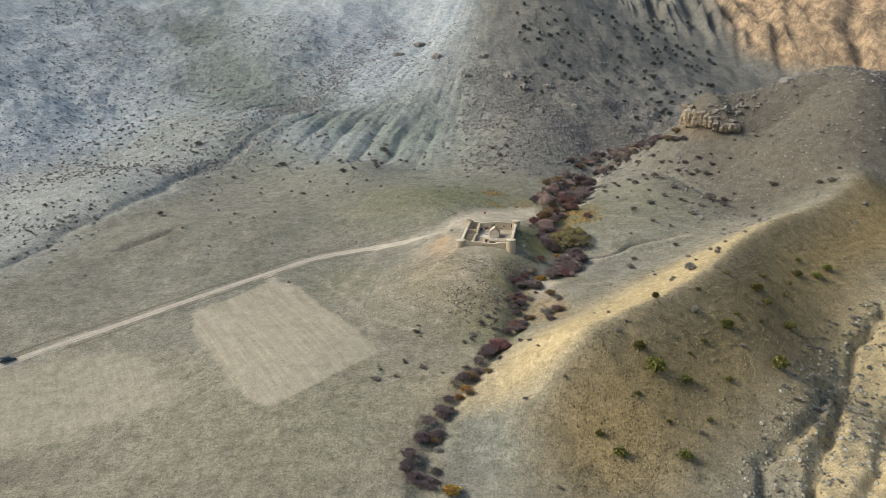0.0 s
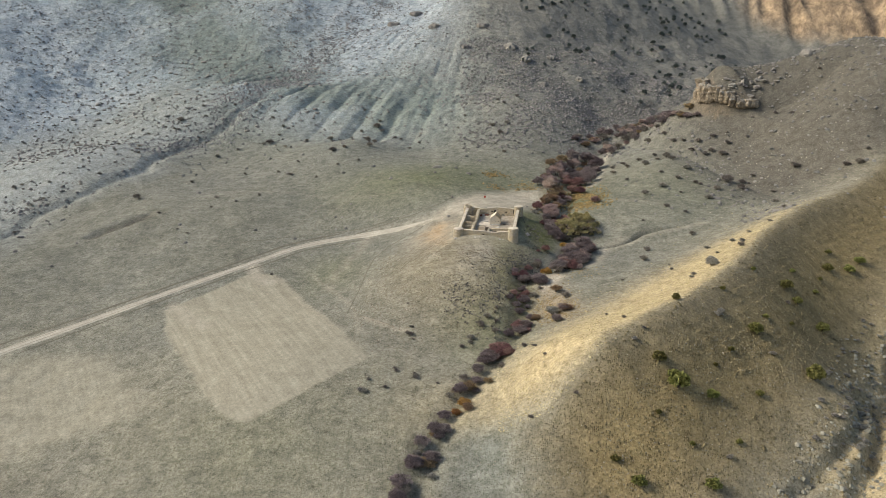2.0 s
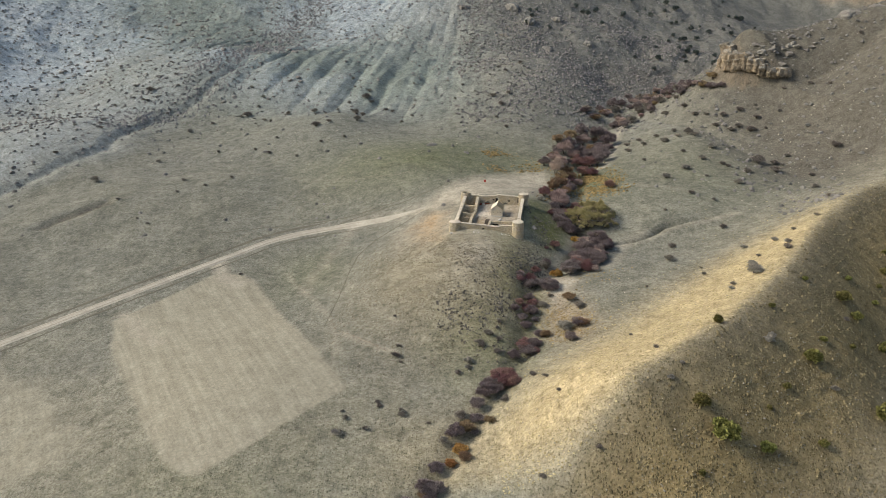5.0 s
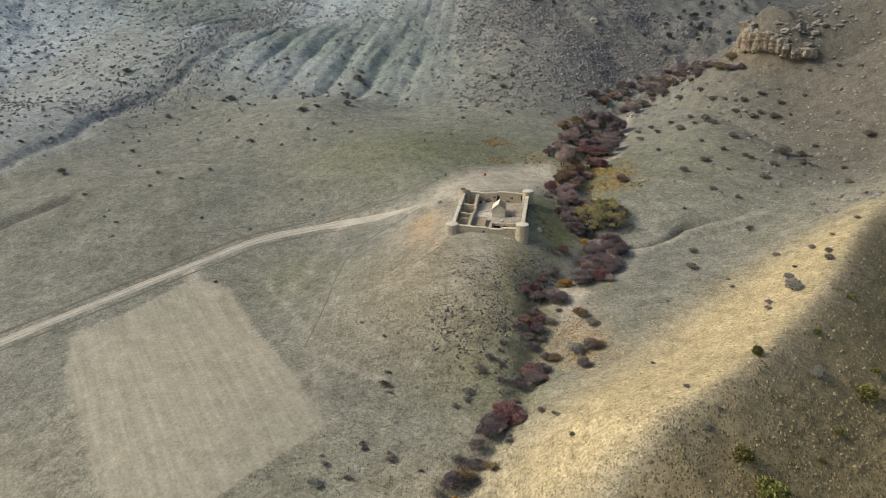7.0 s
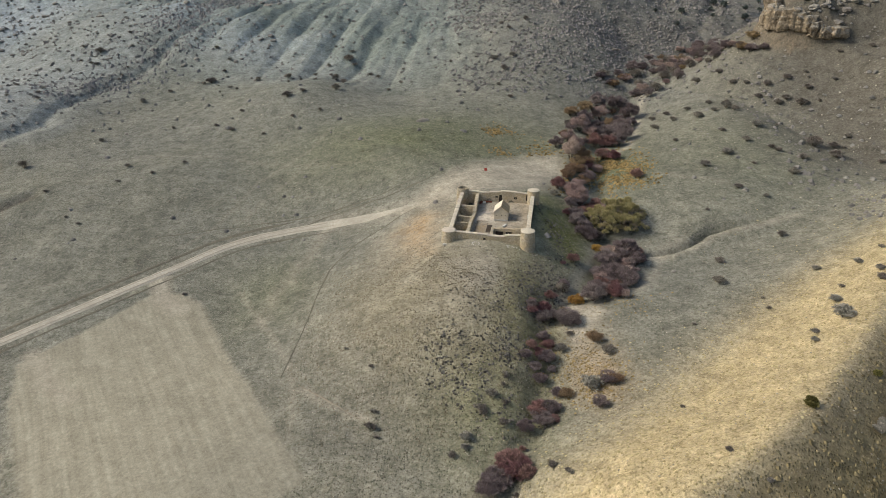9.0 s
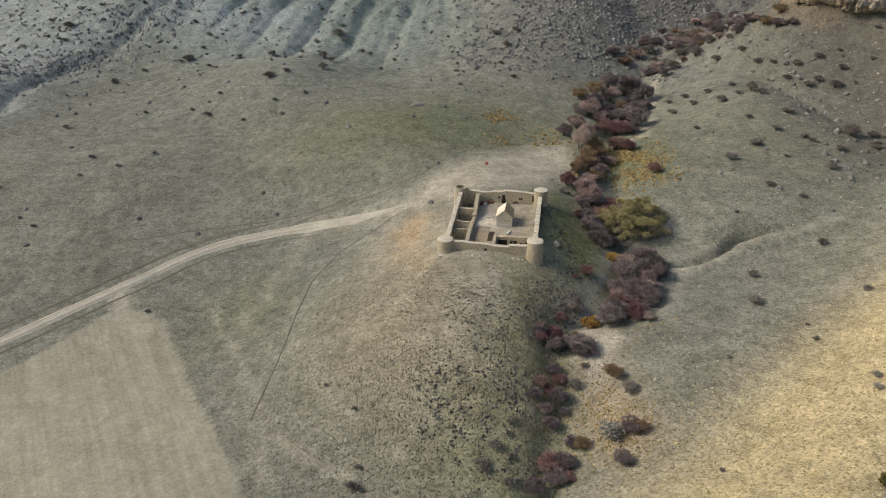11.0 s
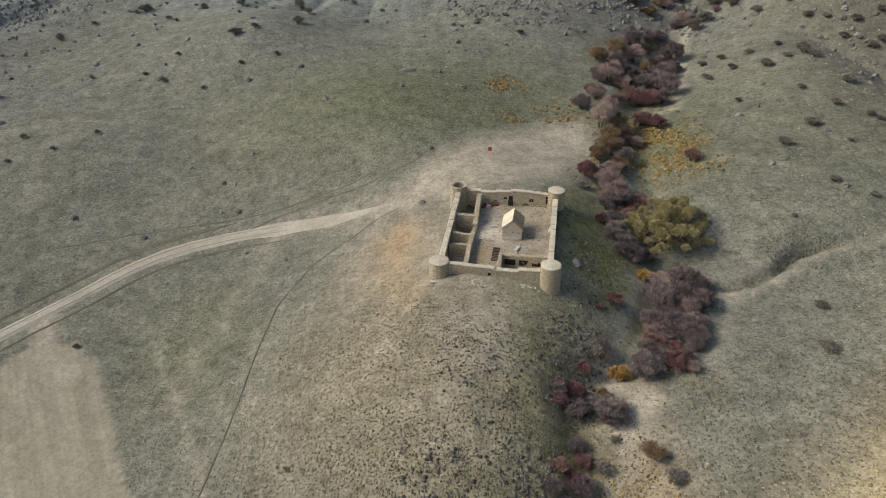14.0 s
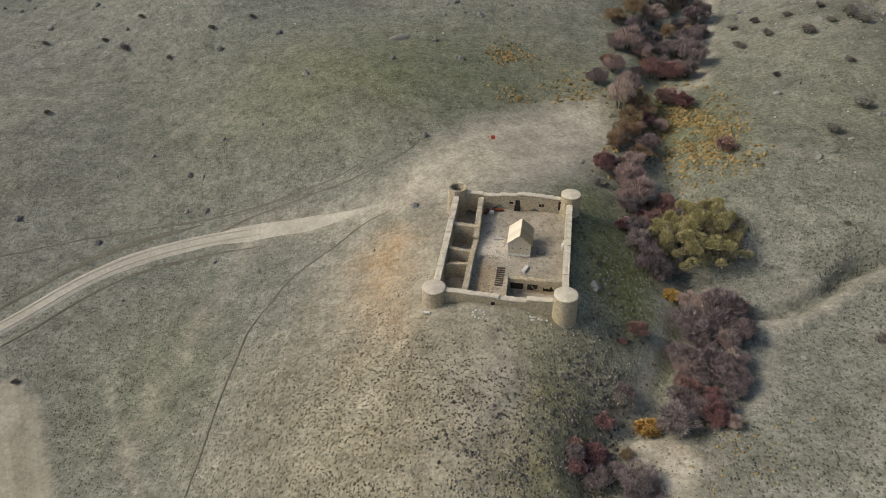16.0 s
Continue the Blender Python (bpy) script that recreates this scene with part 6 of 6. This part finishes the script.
scattered("yellow_herbs", 12000, over(20, 60, 175, 215, lambda x, y: np.clip(bell(x, y, 28, 184, 5, 9) + 0.3 * bell(x, y, 38, 206, 5, 4), 0, 1)), 0.1, 0.3, 0.8, TUFT_ORANGE, "yellowed herbs in the stream bed", "herbs", 6, 5, 1)
scattered("field_stones", 46000, over(-60, 60, 150, 300, lambda x, y: np.clip(0.06 + 0.8 * bell(x, y, -9, 222, 5, 12) + 0.5 * bell(x, y, 30, 236, 6, 16) + bell(x, y, 0, 205, 22, 24) + 0.7 * bell(x, y, -8, 226, 8, 14) + 0.5 * bell(x, y, 22, 215, 10, 20), 0, 1)), 0.05, 0.15, 0.9, PEBBLE, "pale stones strewn over the knoll", "stones", 7, 5, 2)
scattered("spur_straw", 44000, over(25, 150, 105, 245, lambda x, y: 0.8 * np.exp(-((line_distance(x - 13, y + 9, SPUR)[0] / 18) ** 2)) * (spur_west(x, y, 3) < 0.5) * patchy(x, y, 14)), 0.09, 0.30, 0.8, TUFT_STRAW_SHADED, "straw tufts on the shaded spur side", "grass", 14, 5, 1)
GULLIES = (GULLY_EAST, GULLY_WEST, GULLY_MID, GULLY_FAR)
scattered("gully_sage", 5200, over(55, 140, 104, 200, lambda x, y: 0.9 * np.clip(sum(np.exp(-((line_distance(x, y, q)[0] - 2.6) / 2.2) ** 2) for q in GULLIES), 0, 1)), 0.22, 0.75, 0.8, TUFT_SAGE, "pale grey sage mounds along the gullies", "bushes", 15, 7, 2, 0.06)
scattered("spur_stones", 1800, over(20, 130, 110, 240, lambda x, y: np.exp(-((line_distance(x - 16, y + 11, SPUR)[0] / 15) ** 2))), 0.05, 0.20, 0.9, PEBBLE, "pale stones strewn over the spur", "stones", 8, 5, 2)
# olive bush colour paled to carry distance haze
BUSH_HAZED = leafy("haze_paled_olive_bush", (0.125, 0.122, 0.110), (0.27, 0.26, 0.232), vary=0)
scattered("hillside_bushes", 52000, over(-330, 270, 225, 560, lambda x, y: np.clip(0.05 + 0.5 * mountain_part(x, y) + 0.8 * (x > 95) + 1.0 * fan(x, y) + 1.0 * (y > 335) * (x > 10), 0, 1) * np.clip(0.45 + 0.8 * bumps(x, y, 26, 18), 0, 1) * (np.abs(x - 50) > 14)), 0.25, 1.0, 0.85, BUSH_HAZED, "small dark bushes over the far hillsides", "bushes", 19, 6, 2, 0.1)
scattered("mountainside_bushes", 30000, over(5, 150, 332, 480, lambda x, y: 0.8 * np.clip(0.5 + 0.9 * bumps(x, y, 20, 58), 0, 1) * np.clip((y - 328 + 8 * bumps(x, y, 15, 57)) / 40, 0, 1)), 0.25, 0.95, 0.9, BUSH_HAZED, "low grey-olive bushes on the steep mountainside", "bushes", 59, 6, 2, 0.1)
scattered("slope_bushes", 2600, over(-160, 200, 236, 350, lambda x, y: np.clip(0.75 * np.clip((x - 62) / 30, 0, 1) * (y > 246) * np.clip(0.5 + 0.9 * bumps(x, y, 18, 28), 0, 1) + 0.5 * (x < 20) * np.clip((y - 305) / 25, 0, 1) * np.clip(0.3 + bumps(x, y, 15, 38), 0, 1), 0, 1)), 0.3, 1.15, 0.85, BUSH_HAZED, "small dark bushes on the slopes above the stream", "bushes", 39, 7, 2, 0.1)
scattered("slope_stones", 5000, over(-160, 200, 240, 350, lambda x, y: np.clip(0.5 * np.clip((x - 62) / 30, 0, 1) + 0.7 * (x < 20) * np.clip((y - 300) / 25, 0, 1) * np.clip(0.2 + bumps(x, y, 12, 48), 0, 1), 0, 1)), 0.10, 0.36, 0.8, PEBBLE, "pale stones strewn over the lower slopes", "stones", 49, 5, 2, 0.05)
scattered("scree_stones", 26000, over(-330, 130, 320, 560, lambda x, y: mountain_part(x, y) * np.clip(0.4 + bumps(x, y, 30, 8), 0, 1)), 0.2, 0.85, 0.8, SCREE, "grey scree blocks strewn below the mountain", "stones", 9, 5, 1, 0.1)


def rubble_place(g, count):
    u, v = np.concatenate([g.uniform(4.6, 8.0, count), g.uniform(4.6, 17, count // 3), g.uniform(0.8, 3.6, count // 4)]), np.concatenate([g.uniform(0.8, 9.5, count), g.uniform(5.2, 21, count // 3), g.uniform(1, 20, count // 4)])
    return np.array([fort(a, b) for a, b in zip(u, v)]).T


scattered("courtyard_rubble", 700, rubble_place, 0.05, 0.17, 0.8, PEBBLE, "loose rubble stones strewn over the fort's courtyard", "stones", 55, 5, 2, 0.02, lambda x, y: floor_level(*fort_plan(x, y)))


# ---- rocks ----


def crag(name, x, y, size, turn, label, mat, seed, sink=2.0, boxy=0.4, detail=5):
    """A weathered mass of rock with upright clefts and ledges."""
    bm = bmesh.new()
    bmesh.ops.create_icosphere(bm, subdivisions=detail, radius=0.5)
    r = random.Random(seed)
    off = Vector((r.uniform(0, 90), r.uniform(0, 90), 0))
    unit = max(size)
    for v in bm.verts:
        d = v.co.normalized()
        box = d / max(abs(d.x), abs(d.y), abs(d.z))
        p = d.lerp(box, boxy) * 0.5
        q = Vector((p.x * size[0], p.y * size[1], p.z * size[2]))
        cleft = 1 - 2 * abs(noise.noise(Vector((q.x * 0.45, q.y * 0.45, q.z * 0.06)) + off))
        ledge = noise.noise(Vector((q.x * 0.1, q.y * 0.1, q.z * 0.9)) + off)
        lump = noise.noise(q * (2.4 / unit) + off)
        p *= 1 + 0.30 * lump + (-1.0 * max(0, cleft) ** 3 + 0.5 * ledge + 0.5 * noise.noise(q * 0.9 + off)) / unit * 1.6
        v.co = Vector((p.x * size[0], p.y * size[1], p.z * size[2]))
    me = bpy.data.meshes.new(name)
    bm.to_mesh(me)
    bm.free()
    me.materials.append(mat)
    ob = new(name, me)
    ob.matrix_world = Matrix.Translation(at_ground(x, y) + Vector((0, 0, size[2] * 0.5 - sink))) @ Matrix.Rotation(turn, 4, "Z")
    return tagged(ob, label, "rock", "rocky outcrops on the hills")


FACE_FOOT = [(111.6, 334), (112.1, 330.9), (113.4, 328.6), (115, 326.5), (117, 325), (119.4, 323.5), (122.2, 321.8), (125, 320.6), (128.5, 319.8)]
for i, (x, y) in enumerate(FACE_FOOT):
    tall = 9.5 - 0.75 * i
    crag("rock_outcrop", x + 1.4, y + 1.8, (6.4 + 0.6 * (i % 3), 5.6, tall), -0.9 + 0.16 * i, "ochre broken rock face under the hilltop outcrop", CRAG, 4 + i, tall * 0.42, 0.6, 4)
r = random.Random(19)
for i in range(34):
    a, q = r.uniform(-2.9, 0.4), r.uniform(0.25, 0.95)
    x, y = 131 + 18 * q * math.cos(a), 332 + 11 * q * math.sin(a)
    w = r.uniform(1.2, 3.2)
    crag("rock_ledge", x, y, (w * 1.3, w, w * 0.7), r.uniform(0, 6), "grey weathered slab on the hilltop outcrop", ROCK, 60 + i, w * 0.3, 0.3, 2)
for i, (x, y, q) in enumerate(((160, 336, 9), (172, 340, 8), (45, 455, 9), (36, 470, 10), (60, 462, 8), (-12, 505, 9), (20, 500, 10), (75, 440, 7), (52, 430, 7), (-40, 520, 10), (-25, 540, 12), (90, 470, 8), (8, 470, 7), (30, 440, 6))):
    crag("rock_ledge", x, y, (q, q * 0.8, q * 0.6), i * 0.7, "grey rock ledge breaking through the steep slope", ROCK, 20 + i, q * 0.40, 0.2, 4)
RUBBLE_LINE = [(-150, 352), (-128, 372), (-105, 420), (-82, 480), (-52, 560)]
scattered("ridge_rubble", 60000, over(-190, -20, 340, 580, lambda x, y: np.exp(-((line_distance(x, y, RUBBLE_LINE)[0] / 13) ** 2)) * np.clip(0.5 + bumps(x, y, 12, 17), 0, 1)), 0.2, 1.0, 0.9, SCREE, "grey boulder rubble along the mountain's rib", "stones", 29, 5, 1, 0.1)
r = random.Random(61)
for i in range(120):
    x, y = r.uniform(-210, -70), r.uniform(355, 470)
    if float(mountain_part(np.array([x]), np.array([y]))[0]) > 0.2 or r.random() < 0.3:
        set_down("scree_boulder", BOULDERS[i % 4], x, y, 1, "grey scree boulder below the mountain", "boulder", "boulders below the mountain", r.uniform(0, 6), 0.1, scale=(q := r.uniform(1.2, 3.4), q * r.uniform(0.7, 1.2), q * 0.9))
for x, y, q in ((-108, 317, 1.2), (-88, 322, 1.0), (-62, 300, 0.8), (58, 297, 1.2), (36, 286, 1.0), (32, 282, 0.8), (34, 270, 1.4), (28, 262, 1.2), (100, 288, 1.4), (92, 280, 1.2), (83, 262, 1.6), (52, 219, 1.1), (-40, 262, 0.6), (-75, 272, 0.7), (62, 157, 1.4)):
    set_down("boulder", BOULDERS[int(q * 10) % 4], x, y, 1, "pale grey boulder lying in dry grass", "boulder", "single boulders in the grass", q, 0.05, scale=(q * 1.2, q, q * 0.8))
